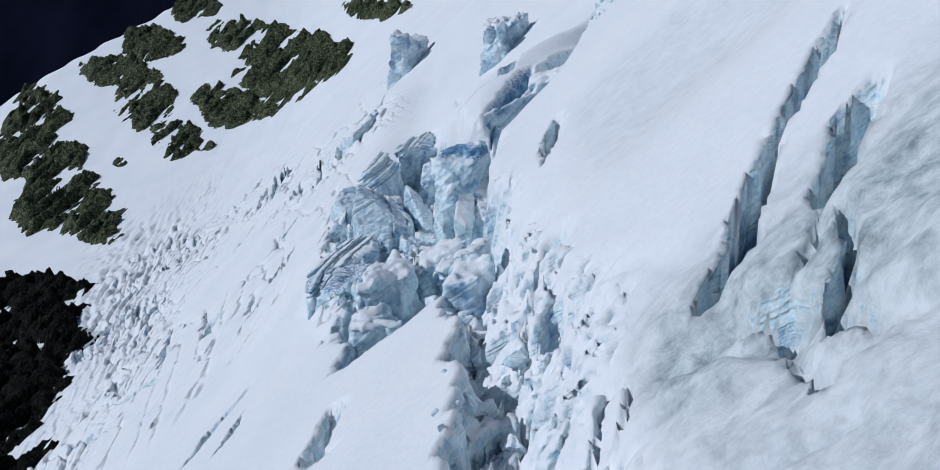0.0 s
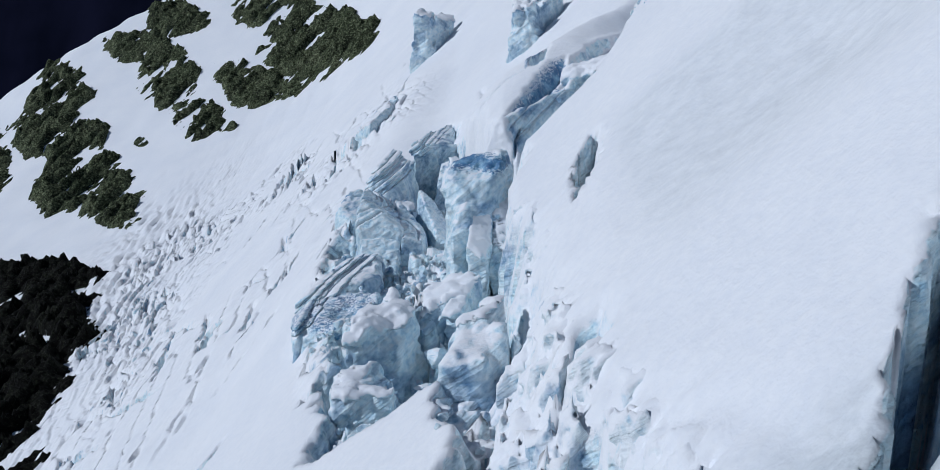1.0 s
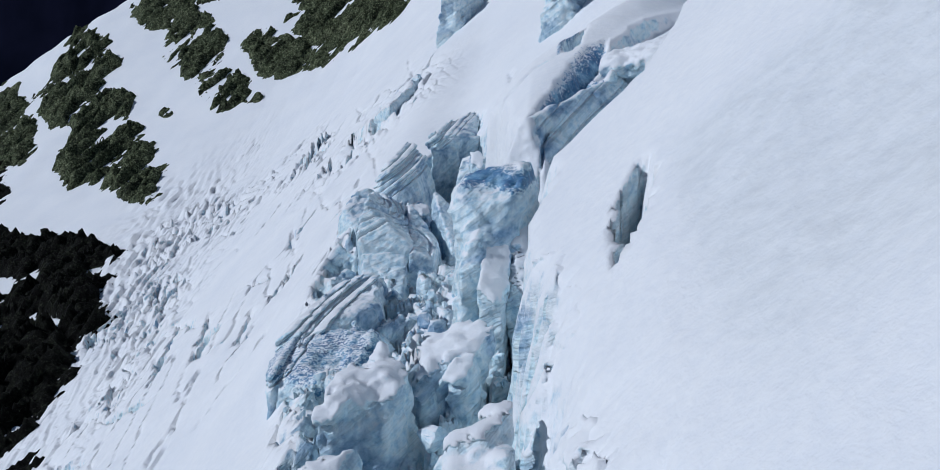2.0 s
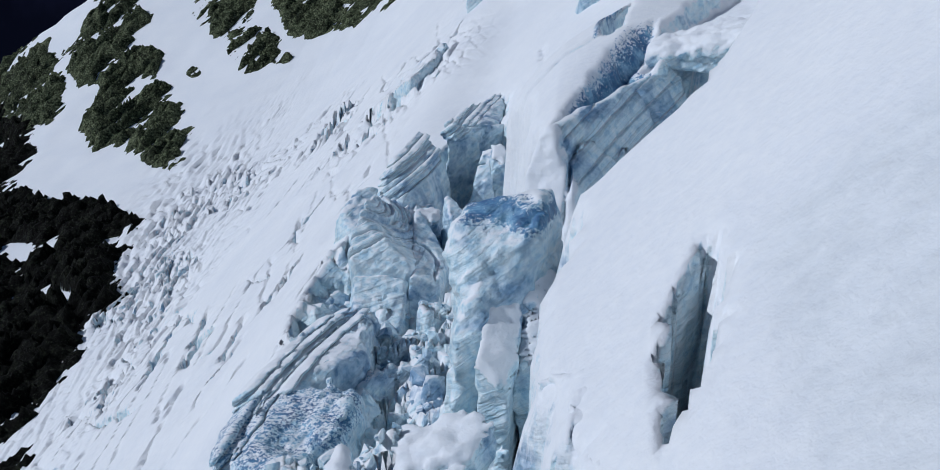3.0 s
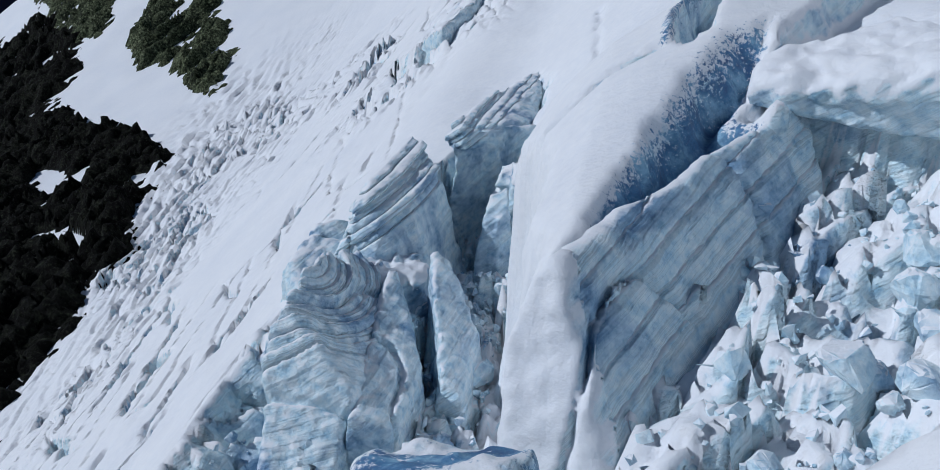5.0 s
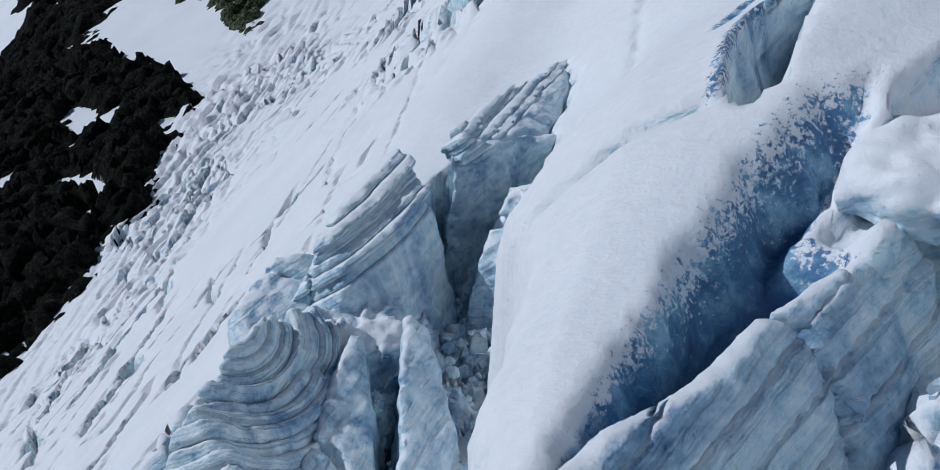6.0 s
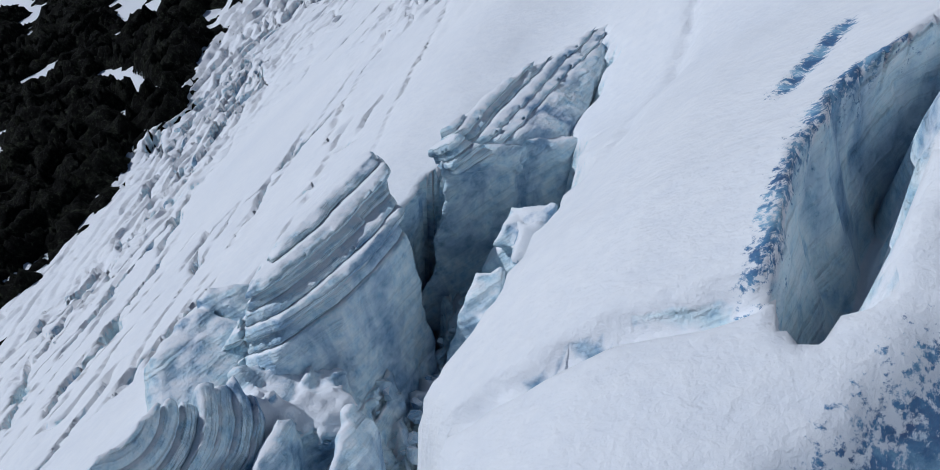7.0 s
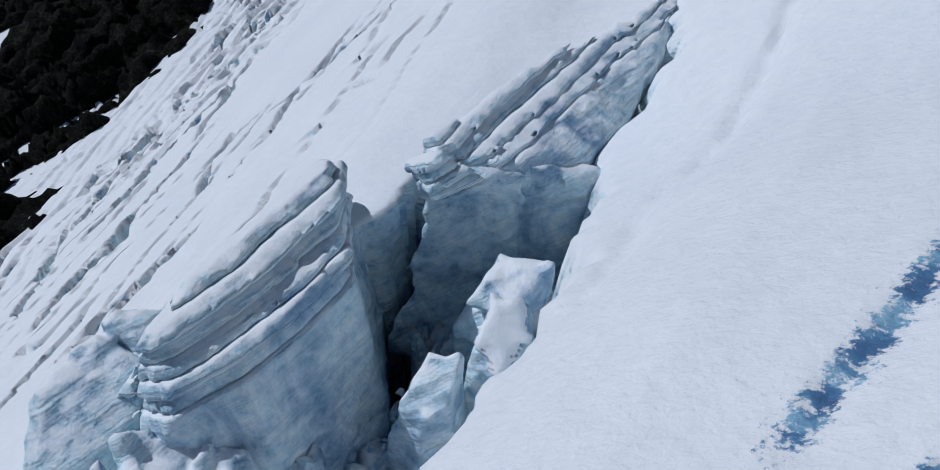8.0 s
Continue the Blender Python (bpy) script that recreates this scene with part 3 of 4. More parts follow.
def glacier():
    xs = np.concatenate((spaced(-4500, -160, -160, -150, 0.58, 1.02, 1.02), np.arange(-149.4, -36.2, 0.58), np.arange(-36, 34, 0.4), spaced(34.4, 600, 34.4, 36, 0.4, 1.04, 1.04)))
    xs = np.unique(xs[(xs > -4500)])
    xs = xs[np.concatenate(([True], np.diff(xs) > 0.2))]
    ys = np.concatenate((spaced(-400, 262, 38, 262, 0.45, 1.06, 1.2), spaced(262.6, 4500, 262.6, 400, 0.62, 1.0, 1.013)))
    ys = np.unique(ys)
    ys = ys[np.concatenate(([True], np.diff(ys) > 0.2))]
    X, Y = np.meshgrid(xs, ys, indexing="ij")
    Z = height(X, Y)
    gx, gy = np.gradient(Z, xs, ys)
    steep = np.clip((np.hypot(gx, gy) - 1.6) / 4, 0, 1)
    ledge = 0.3 * np.abs((bedding(X, Y, Z) / 1.7) % 1 - 0.5) + 0.6 * rough(X * 0.3, Y * 0.3, Z * 0.3, 4, 51)
    l = np.hypot(gx, gy) + 1e-6
    PX, PY = X - steep * ledge * gx / l, Y - steep * ledge * gy / l
    nx, ny = X.shape
    i = np.arange(nx * ny).reshape(nx, ny)
    q = np.stack((i[:-1, :-1], i[1:, :-1], i[1:, 1:], i[:-1, 1:]), -1).reshape(-1, 4)
    ob = fast_mesh("ground", np.stack((PX, PY, Z), -1).reshape(-1, 3), q, SNOW)
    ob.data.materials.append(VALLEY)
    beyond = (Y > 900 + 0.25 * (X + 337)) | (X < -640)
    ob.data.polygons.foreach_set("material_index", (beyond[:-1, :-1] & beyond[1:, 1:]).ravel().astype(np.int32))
    add_layers(ob, bedding(X, Y, Z))
    drift = step(166, 182, Y) * step(-9, -4, X) * step(300, 240, Y) + 0.5 * step(232, 245, Y) * step(-60, -20, X) * step(330, 280, Y)
    add_layers(ob, drift, "drift")
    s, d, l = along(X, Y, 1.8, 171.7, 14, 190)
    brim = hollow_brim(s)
    # painted shade: navy deepens from the hollow's brim towards the fin
    blue_shade = 1.15 * np.clip((brim + d) / brim, 0, 1) ** 0.8 * step(3, 9, s) * step(3, -1, s - hollow_end(-d)) * step(1, -1, d)
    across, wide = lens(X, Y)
    blue_shade = np.maximum(blue_shade, 0.45 * np.exp(-((across * wide + 0.2) / 0.45) ** 2) * step(196, 199, Y) * step(216, 212, Y))
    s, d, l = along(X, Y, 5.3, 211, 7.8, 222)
    blue_shade = np.maximum(blue_shade, 0.5 * np.exp(-(d / 0.5) ** 2) * step(-0.5, 2, s) * step(l + 1, l - 1, s))
    add_layers(ob, blue_shade, "blue_shade")
    icy = step(-1, 2, X - terrace_rim(Y)) * step(0.5, -1.5, X - shoulder_edge(Y)) * step(88, 104, Y) * step(256, 250, Y)
    lip = np.interp(X, [-4, 4, 14, 18, 23, 40], [146, 147, 148, 155, 168, 212])
    icy = np.maximum(icy, 0.85 * step(0, 3, Y - lip) * step(0, 0.8, far_lip(X) - Y) * step(0.5, 2.0, along(X, Y, 1.8, 171.7, 14, 190)[1]) * step(0, 3, X))
    rugged = np.clip(np.exp(-((X - np.interp(Y, [200, 260, 330, 400, 460, 540, 640], [-122, -124, -142, -150, -170, -190, -205])) / 40) ** 4), 0, 1) * step(640, 540, Y) * step(170, 195, Y)
    icy = np.maximum(icy, 0.9 * step(0.05, 0.2, across) * step(1.1, 1.0, across) * step(0.3, 1.0, wide))
    wide_z = sum(np.roll(Z, k, 0) for k in range(-5, 6)) / 11
    icy = np.maximum(icy, 0.75 * np.clip((wide_z - Z) / 0.9 - 0.25, 0, 1) * step(160, 175, Y) * step(-28, -34, X) * step(-300, -200, X))
    plain = 1 - step(214, 220, Y) * step(270, 255, Y) * step(-5, -4, X) * step(5, 3, X)
    add_layers(ob, np.maximum(np.maximum(icy, 0.45 * rugged), 0.7 * plain * np.clip(steep * 3, 0, 1)) * (1 - step(150, 158, Y) * step(222, 212, Y) * step(-5.5, -4, X - shoulder_edge(Y)) * step(5, 3, X - shoulder_edge(Y))), "icy")
    add_layers(ob, 0.25 * step(-36, -30, X), "stripe")
    # old snow near the start, then shade painted on the facet beside the slot
    add_layers(ob, step(68, 52, Y) * step(9, 13, X) * (0.6 + 0.4 * step(0.0, 0.5, 0.45 + 0.5 * rough(X * 0.05, Y * 0.05, X * 0, 3, 15))) + 0.2 * step(84, 100, Y) * step(126, 121, Y) * step(12, 15, X), "old_and_shade")
    return tagged(ob, "steep wind-packed snow slope of a broken glacier", "glacier", kind="structure")


glacier()


# ---------------------------------------------------------------- seracs
def outline(x, y, poly):
    """Metres outside a convex outline, whose corners go clockwise or anticlockwise."""
    area = sum(a[0] * b[1] - b[0] * a[1] for a, b in zip(poly, poly[1:] + poly[:1]))
    out = np.full(np.shape(x), -99.0)
    for (ax, ay), (bx, by) in zip(poly, poly[1:] + poly[:1]):
        d = along(x, y, ax, ay, bx, by)[1]
        out = np.maximum(out, d if area > 0 else -d)
    return out


def soft_max(a, b, k):
    h = np.clip(0.5 + 0.5 * (a - b) / k, 0, 1)
    return b + (a - b) * h + k * h * (1 - h)


def part(name, ob, parent, label=""):
    """Hangs a mesh object under its thing."""
    ob.name = name
    ob.parent = parent
    return tagged(ob, label)


def serac(name, label, poly, top, base, layers=None, spacing=1.6, ledge=0.35, lumps=0.6, spread=0.08, h=0.3, seed=1, cracks=1, cap=0.0, bands=0, inner=False, dome=1.2, tread=0.3, cuts=(), white=None, blue_shade=None, category="serac", group="seracs of the icefall"):
    """A standing body of ice over an outline, with a top given as (x0, y0, z0, slope along x, slope along y), and a cap of snow that many metres thick."""
    x0, y0, z0, sx, sy = top
    layers = layers or bedding

    def relief(x, y, z):
        c = layers(x, y, z) / spacing
        c = c + 0.45 * grain(c * 0.9, c * 0, c * 0, seed + 5)
        saw = (c + 0.10 * grain(x * 0.5, y * 0.5, z * 0.5, seed + 6)) % 1
        f = ledge * np.where(saw < 0.86, 0.5 - saw / 0.86, (saw - 0.86) / 0.14 - 0.5)
        f = f + lumps * rough(x * 0.2, y * 0.2, z * 0.2, 4, seed, 0.5)
        f = f + 0.55 * lumps * (0.45 - np.abs(rough(x * 0.42 + 9, y * 0.42, z * 0.36, 3, seed + 70, 0.55)))
        f = f + 0.13 * grain(x * 1.3, y * 1.3, z * 1.3, seed + 90)
        for k in range(cracks):
            n = grain(x * 0.1 + 7 * k, y * 0.1 - 3 * k, z * 0.03, seed + 30 + k)
            f = f + 0.8 * np.exp(-(n / 0.022) ** 2)
        return f

    def shape(x, y, z):
        roof = z - (z0 + sx * (x - x0) + sy * (y - y0))
        side = outline(x, y, poly) - spread * np.maximum(-roof, 0)
        f = soft_max(side, 0.75 * roof, dome)
        for (qx, qy, qz), (nx, ny, nz) in cuts:
            f = soft_max(f, (x - qx) * nx + (y - qy) * ny + (z - qz) * nz, 0.5)
        near = np.abs(f) < 1.2 + ledge + 1.5 * lumps
        f[near] += relief(x[near], y[near], z[near])
        return f, roof

    kept = {}

    def known(x, y, z):
        if not kept:
            kept["f"], kept["roof"] = shape(x, y, z)
            c = layers(x, y, z) / spacing
            kept["c"] = -c if inner else c
            solid_part = kept["f"] < 0
            kept["top"] = math.floor(np.percentile(kept["c"][solid_part], 99.97 if inner else 99.3)) if solid_part.any() else 0
        return kept

    def body(x, y, z):
        k = known(x, y, z)
        f = np.maximum(k["f"], base - z)
        return np.maximum(f, (k["c"] - (k["top"] + 1 - bands)) * spacing) if bands else f

    def sheet(number):
        def field(x, y, z):
            k = known(x, y, z)
            level = k["top"] + 1 - number
            jut = 0.85 * tread * math.sin(number * 2.3 + seed)
            upper = (k["c"] - level - 1.04) * spacing
            slab = np.maximum((level - k["c"]) * spacing, upper)
            up = np.clip(k["c"] - level, 0, 1)
            up = 1 - up if inner else up
            worn = tread * (up - 0.5) + 1.3 * tread * np.exp(-(up / 0.13) ** 2)
            return np.maximum(np.maximum(k["f"] - jut + worn, base - z), slab)
        return field

    def snow(x, y, z):
        k = known(x, y, z)
        return np.maximum(k["f"] - 0.14, -cap - k["roof"] + 0.5 * grain(x * 0.4, y * 0.4, z * 0.4, seed + 50))

    def end_face(x, y, z):
        (qx, qy, qz), (nx, ny, nz) = cuts[white]
        deep = -((x - qx) * nx + (y - qy) * ny + (z - qz) * nz)
        return np.maximum(np.maximum(known(x, y, z)["f"] - 0.12, base - z), deep - 1.1 - 0.3 * grain(x * 0.5, y * 0.5, z * 0.5, seed + 51))

    px, py = [p[0] for p in poly], [p[1] for p in poly]
    rise = [sx * (a - x0) + sy * (b - y0) for a, b in poly]
    peak = z0 + max(rise)
    room = 1.5 + lumps + max(spread, 0) * (peak - base)
    low, high = (min(px) - room, min(py) - room), (max(px) + room, max(py) + room)
    mid = np.array([np.mean(px), np.mean(py), base])
    thing = new(name)
    thing.location = mid
    thing.empty_display_size = 1.0
    box = ((*low, base - 0.5), (*high, peak + 1.5), h)
    pieces = [("ice_body", solid("ice_body", body, *box, ICE), "")]
    for number in range(1, bands + 1):
        pieces.append(("ice_layer", solid("ice_layer", sheet(number), *box, ICE), "thick yearly layer of firn ice"))
    if cap:
        pieces.append(("snow_cap", solid("snow_cap", snow, *box, SNOW), "white wind-packed snow cap"))
    if white is not None:
        pieces.append(("broken_end", solid("broken_end", end_face, *box, SNOW), "bright white broken end of firn"))
    for n, ob, text in pieces:
        add_layers(ob, np.full(len(ob.data.vertices), 0.45 if spacing == 2.0 else 0.8 if n == "ice_layer" else 0.25), "stripe")
        co = np.empty(len(ob.data.vertices) * 3, np.float32)
        ob.data.vertices.foreach_get("co", co)
        co = co.reshape(-1, 3).astype(np.float64)
        add_layers(ob, layers(co[:, 0], co[:, 1], co[:, 2]))
        ob.data.vertices.foreach_set("co", (co - mid).astype(np.float32).ravel())
        # a band of navy shade painted a little below the top
        if blue_shade and n != "snow_cap":
            depth = co[:, 2].max() - co[:, 2]
            add_layers(ob, blue_shade[0] * np.exp(-((depth - blue_shade[1]) / blue_shade[2]) ** 2), "blue_shade")
        part(n, ob, thing, text)
    return tagged(thing, label, category, group)


def fan(x, y, z):
    return np.sqrt((x + 28.0) ** 2 + (y - 201.5) ** 2 + (z - 18.5) ** 2) + 0.8 * grain(x * 0.1, y * 0.1, z * 0.1, 62)


def groove(x, y, z):
    return np.sqrt((x + 34) ** 2 + (y - 330) ** 2) + 0.5 * grain(x * 0.1, y * 0.1, z * 0.1, 64)


serac("serac", "broad layered ice block with stepped yearly bands", [(-24.6, 215.6), (-25.2, 222), (-23.6, 229.6), (-20.8, 230.4), (-18.2, 226), (-19.0, 216.5), (-22.2, 214.4)], (-20, 222, 18.5, -0.30, 0.26), 3, spread=0.36, spacing=0.9, ledge=0.06, seed=3, lumps=0.35, bands=6, h=0.27, tread=0.28,
      cuts=(((-17.7, 225.0, 17.7), (0.74, 0.66, 0.10)),))
serac("serac", "lumpy white ice foot below a layered block", [(-25.2, 211.0), (-23.6, 215.5), (-18.2, 216.5), (-15.6, 212.5), (-17.5, 208.6), (-22, 208.0)], (-20, 213, 13.2, -0.25, 0.4), 3, ledge=0.1, seed=4, lumps=1.3, spread=0.12, cap=0.25)
serac("serac", "fan-shaped ice fin with curved grey bands", [(-24.4, 190), (-24.6, 205.5), (-23.2, 209.6), (-20.6, 208.9), (-17.6, 203), (-15.6, 190), (-17.0, 180.5), (-21.5, 180.5)], (-23.8, 194, 18.2, -0.74, -0.16), 0, layers=fan, spacing=1.2, ledge=0.06, seed=5, lumps=0.3, bands=9, inner=True, h=0.27, dome=0.7, tread=0.26,
      cuts=(((-23.8, 193.0, 18.0), (-0.05, -0.66, 0.74)),))
serac("serac", "pale ice fin beside a dark slit", [(-19.9, 208.6), (-18.6, 209.2), (-15.4, 203), (-12.2, 195), (-12.6, 186.5), (-15.8, 185.5), (-17.6, 196)], (-19.2, 208.7, 13.9, -0.46, -0.03), 0, ledge=0.08, lumps=0.3, seed=6, dome=0.6)
serac("serac", "thin upright fin of pale ice", [(-15, 209.8), (-13.2, 210), (-8.6, 203), (-8.2, 194), (-10.6, 194.5), (-13.2, 203.5)], (-14.5, 209, 15.6, -0.62, 0.12), 0, ledge=0.08, lumps=0.3, seed=7, dome=0.7)
serac("serac", "shaded ice hump below the snow slope", [(-32.5, 211.5), (-31, 218), (-27.5, 219.5), (-25.0, 215.5), (-25.5, 209.5), (-28.5, 206.5)], (-29.4, 217.5, 13.3, -0.15, 0.34), 0, ledge=0.05, lumps=0.28, seed=9, dome=1.6, spread=0.15)
serac("serac", "tall rounded ice tower with a shaded domed face", [(-5.6, 148), (-5.9, 157), (-4.4, 162), (1.0, 163), (3.4, 159), (1.2, 151), (-2.5, 146.4), (-4.4, 146)], (-4.8, 155.9, 32.9, 0.20, 0.66), 8, ledge=0.06, lumps=0.9, spread=0.0, seed=11, dome=2.2, blue_shade=(0.6, 1.5, 1.0),
      cuts=(((-2.0, 158.2, 34.2), (-0.25, 0.62, 0.74)),))
serac("serac", "narrow upright ice sliver against the snow shoulder", [(-2.4, 144), (-2.3, 152), (-0.6, 154.0), (0.6, 150), (0.4, 143)], (-1.6, 153, 28.9, -0.5, 0.55), 8, ledge=0.06, lumps=0.4, spread=0.02, seed=13, dome=0.8, cap=0.35)
serac("serac", "narrow upright ice sliver against the snow shoulder", [(0.8, 146), (0.9, 155), (2.4, 157), (4.0, 154), (3.6, 145)], (1.8, 156, 29.4, -0.4, 0.6), 8, ledge=0.06, lumps=0.5, spread=0.02, seed=14, dome=0.8, cap=0.35)
serac("serac", "tilted slab of banded ice", [(-28.8, 158), (-27.6, 170), (-23.5, 177), (-18.2, 176), (-17.2, 166), (-22, 157)], (-27.2, 171, 11.6, 0.12, -0.02), 0, spacing=0.7, ledge=0.06, seed=17, bands=4, tread=0.3, lumps=0.5)
serac("serac", "smooth hump of blue ice on the broken terrace", [(-27, 146), (-27.6, 155), (-22, 161), (-15.5, 160), (-15, 150), (-20, 143)], (-24, 154, 12.0, 0.1, 0.02), 0, spacing=0.8, ledge=0.08, seed=18, bands=2, lumps=0.9, dome=2.2, blue_shade=(0.32, 1.2, 1.6))
serac("serac", "rounded ice block draped with snow", [(-15.5, 127), (-15.5, 133), (-11.5, 136), (-8.5, 132), (-9.5, 126)], (-11.2, 133, 20.2, 0.05, 0.3), 3, ledge=0.12, lumps=1.0, seed=19, cap=0.4)
serac("serac", "ragged ice block with a shaded side", [(-15.5, 116), (-16, 121), (-12, 123.5), (-9, 121), (-9.5, 115.5)], (-11.5, 120.2, 17.3, 0.05, 0.25), 3, ledge=0.12, lumps=1.0, seed=20, cap=0.3)
serac("serac", "pale upright ice block between rubble and shoulder", [(-8, 135), (-8, 141), (-4, 143), (-1, 139.5), (-3, 134)], (-4, 139.5, 20.5, 0.3, 0.4), 5, ledge=0.12, lumps=1.0, seed=21, cap=0.35)
serac("serac", "pointed white ice block at the shoulder's foot", [(-3, 98), (-2, 106), (2, 107.5), (3, 101), (1, 97)], (0.8, 101, 30.0, 0.3, 0.15), 12, ledge=0.1, lumps=0.9, seed=23, cap=0.5)
serac("serac", "dirty ice block with a crumbling rim", [(-5, 92), (-4.5, 101), (1, 99), (2, 91), (-1, 88)], (-2, 96, 25.0, 0.2, 0.1), 10, ledge=0.15, lumps=0.9, seed=24, bands=2)
serac("serac", "long layered ice fin with a white lit end", [(4.5, 162.5), (9, 164), (19.5, 184), (16.4, 190.4), (14.4, 191.6), (2.8, 175.4), (-0.6, 170.8), (0.2, 165)], (1.8, 171.7, 36.8, 0.26, 0.0), 22, spacing=2.0, ledge=0.08, lumps=0.25, spread=0.0, seed=27, dome=0.35, bands=4, tread=0.02,
      cuts=(((1.6, 171.8, 36.6), (-0.42, -0.82, 0.38)), ((1.9, 171.6, 36.6), (0.62, -0.53, 0.58))), white=0)
serac("snow_cornice", "overhanging snow lip above a dark cavity", [(11.6, 191.6), (14.4, 189.6), (20, 187.2), (27, 185.6), (29, 192), (22, 197), (13, 196)], (15, 190.5, 42.0, 0.3, 0.08), 39.4, spacing=1.0, ledge=0.05, lumps=0.4, spread=-0.3, h=0.25, seed=45, cap=1.7, dome=1.4, cracks=0, category="snow cornice", group="")
serac("serac", "overhanging layered wall of ice under the snow slope", [(-21, 233), (-16, 245), (-12.5, 258), (-10.6, 257), (-8.9, 240.2), (-9.4, 236.9), (-16.8, 231.6)], (-15, 241, 21.2, -0.12, 0.05), 18.0, spacing=0.7, ledge=0.06, lumps=0.25, spread=-0.05, seed=29, bands=5, h=0.27, tread=0.12)
serac("serac", "smooth concave ice wall beside a dark cleft", [(-18.2, 232.0), (-8.0, 238.2), (-7.6, 243), (-14, 243.5), (-18.0, 236)], (-14, 234, 19.3, 0.04, 0.1), 2, ledge=0.04, lumps=0.5, spread=0.06, seed=31, dome=0.5, cracks=2)
serac("serac", "leaning white ice shard among fallen blocks", [(-12.2, 220.8), (-11.8, 223.6), (-9.8, 223.8), (-8.8, 221.6), (-10.2, 220.2)], (-10.6, 222.4, 16.0, 0.1, 0.7), 4, ledge=0.05, lumps=0.35, h=0.2, seed=32, cracks=0, dome=0.4)
serac("serac", "rounded white ice boulder wedged below the shoulder", [(-9.6, 224.4), (-9.8, 227.0), (-8.0, 228.0), (-6.6, 226.0), (-7.4, 223.8)], (-8.8, 226.3, 18.6, -0.1, 0.6), 5, ledge=0.02, lumps=0.16, h=0.22, seed=33, cracks=0, dome=1.2, cap=0.6)
serac("serac", "fractured grey ice block under the snow edge", [(-12.2, 228.0), (-11.8, 231.4), (-8.6, 232.2), (-7.2, 229.6), (-9.2, 228)], (-10, 229.6, 16.8, 0.25, 0.3), 4, ledge=0.12, lumps=0.5, h=0.25, seed=34, cracks=2)
serac("serac", "snow bulge with a grooved blue side", [(-46, 318), (-46, 330), (-40, 340), (-33, 336), (-34, 322), (-40, 314)], (-43, 326, 10.4, 0.75, 0.1), 2, layers=groove, spacing=1.6, ledge=0.25, lumps=0.6, h=0.6, seed=36, cap=0.8, dome=2.0)
serac("serac", "upright snowy ice spire on the upper slope", [(-31, 378), (-31, 392), (-19, 394), (-16, 384), (-23, 376)], (-26, 384, 41.0, -0.35, 0.1), 5, spacing=3, ledge=0.3, lumps=1.0, h=0.7, seed=37, cap=1.0, dome=1.0, spread=0.1,
      cuts=(((-24, 380, 38), (0.72, -0.66, 0.2)),))
serac("serac", "broken ice tower on the skyline of the shoulder", [(4, 262), (5, 275), (16, 277), (18, 266), (10, 259)], (10, 268, 51.0, 0.3, 0.1), 30, spacing=2.5, ledge=0.3, lumps=1.3, h=0.6, seed=41, cracks=2, cap=1.0, dome=1.0,
      cuts=(((11, 263, 48), (0.70, -0.65, 0.3)),))


def broken_edge():
    """The crumbling white edge of the lower shoulder."""
    h = 0.36
    xs, ys = np.arange(-5, 13 + h, h), np.arange(50, 138 + h, h)
    U, V = np.meshgrid(xs, ys, indexing="ij")
    lie = height(U, V)
    near_edge = np.exp(-((U - shoulder_edge(V) + 2.0) / 4.2) ** 2) * step(50, 60, V) * step(136, 118, V)

    def field(x, y, z):
        f = 0.6 * (z - lie[:, :, None]) + 0.5 + 0 * x
        near = np.abs(f) < 2.6
        p = (x[near], y[near], z[near])
        lump = 1 - 1.8 * np.abs(rough(p[0] * 0.24, p[1] * 0.24, p[2] * 0.16, 5, 91, 0.62))
        f[near] -= np.broadcast_to(near_edge[:, :, None], x.shape)[near] * (0.55 + 1.15 * lump)
        return f

    ob = solid("ice_rubble", field, (xs[0], ys[0], 17), (xs[0] + h * (len(xs) - 1) - 0.5 * h, ys[0] + h * (len(ys) - 1) - 0.5 * h, 41), h, CRUMBLE, single=False)
    co = np.empty(len(ob.data.vertices) * 3, np.float32)
    ob.data.vertices.foreach_get("co", co)
    co = co.reshape(-1, 3).astype(np.float64)
    add_layers(ob, bedding(co[:, 0], co[:, 1], co[:, 2]))
    add_layers(ob, np.full(len(co), 0.3), "stripe")
    tagged(ob, "crumbling white ice along the edge of the snow shoulder", "ice rubble", kind="stuff")


broken_edge()


# ---------------------------------------------------------------- fallen blocks
def block_mesh(name, seed):
    rng = random.Random(seed)
    bm = bmesh.new()
    for k in range(15):
        v = Vector((rng.gauss(0, 1), rng.gauss(0, 1), rng.gauss(0, 1))).normalized()
        bm.verts.new((v.x * 0.62, v.y * rng.uniform(0.4, 0.62), v.z * rng.uniform(0.3, 0.55)))
    bmesh.ops.convex_hull(bm, input=bm.verts[:])
    bmesh.ops.delete(bm, geom=[v for v in bm.verts if not v.link_faces], context="VERTS")
    bmesh.ops.bevel(bm, geom=bm.edges[:], offset=0.035, segments=1, affect="EDGES")
    bmesh.ops.triangulate(bm, faces=bm.faces[:])
    long_edges = [e for e in bm.edges if e.calc_length() > 0.22]
    bmesh.ops.subdivide_edges(bm, edges=long_edges, cuts=1)
    bmesh.ops.triangulate(bm, faces=bm.faces[:])
    for v in bm.verts:
        v.co *= 1 + 0.07 * rng.uniform(-1, 1)
    me = bpy.data.meshes.new(name)
    bm.to_mesh(me)
    bm.free()
    me.materials.append(ICE)
    return me


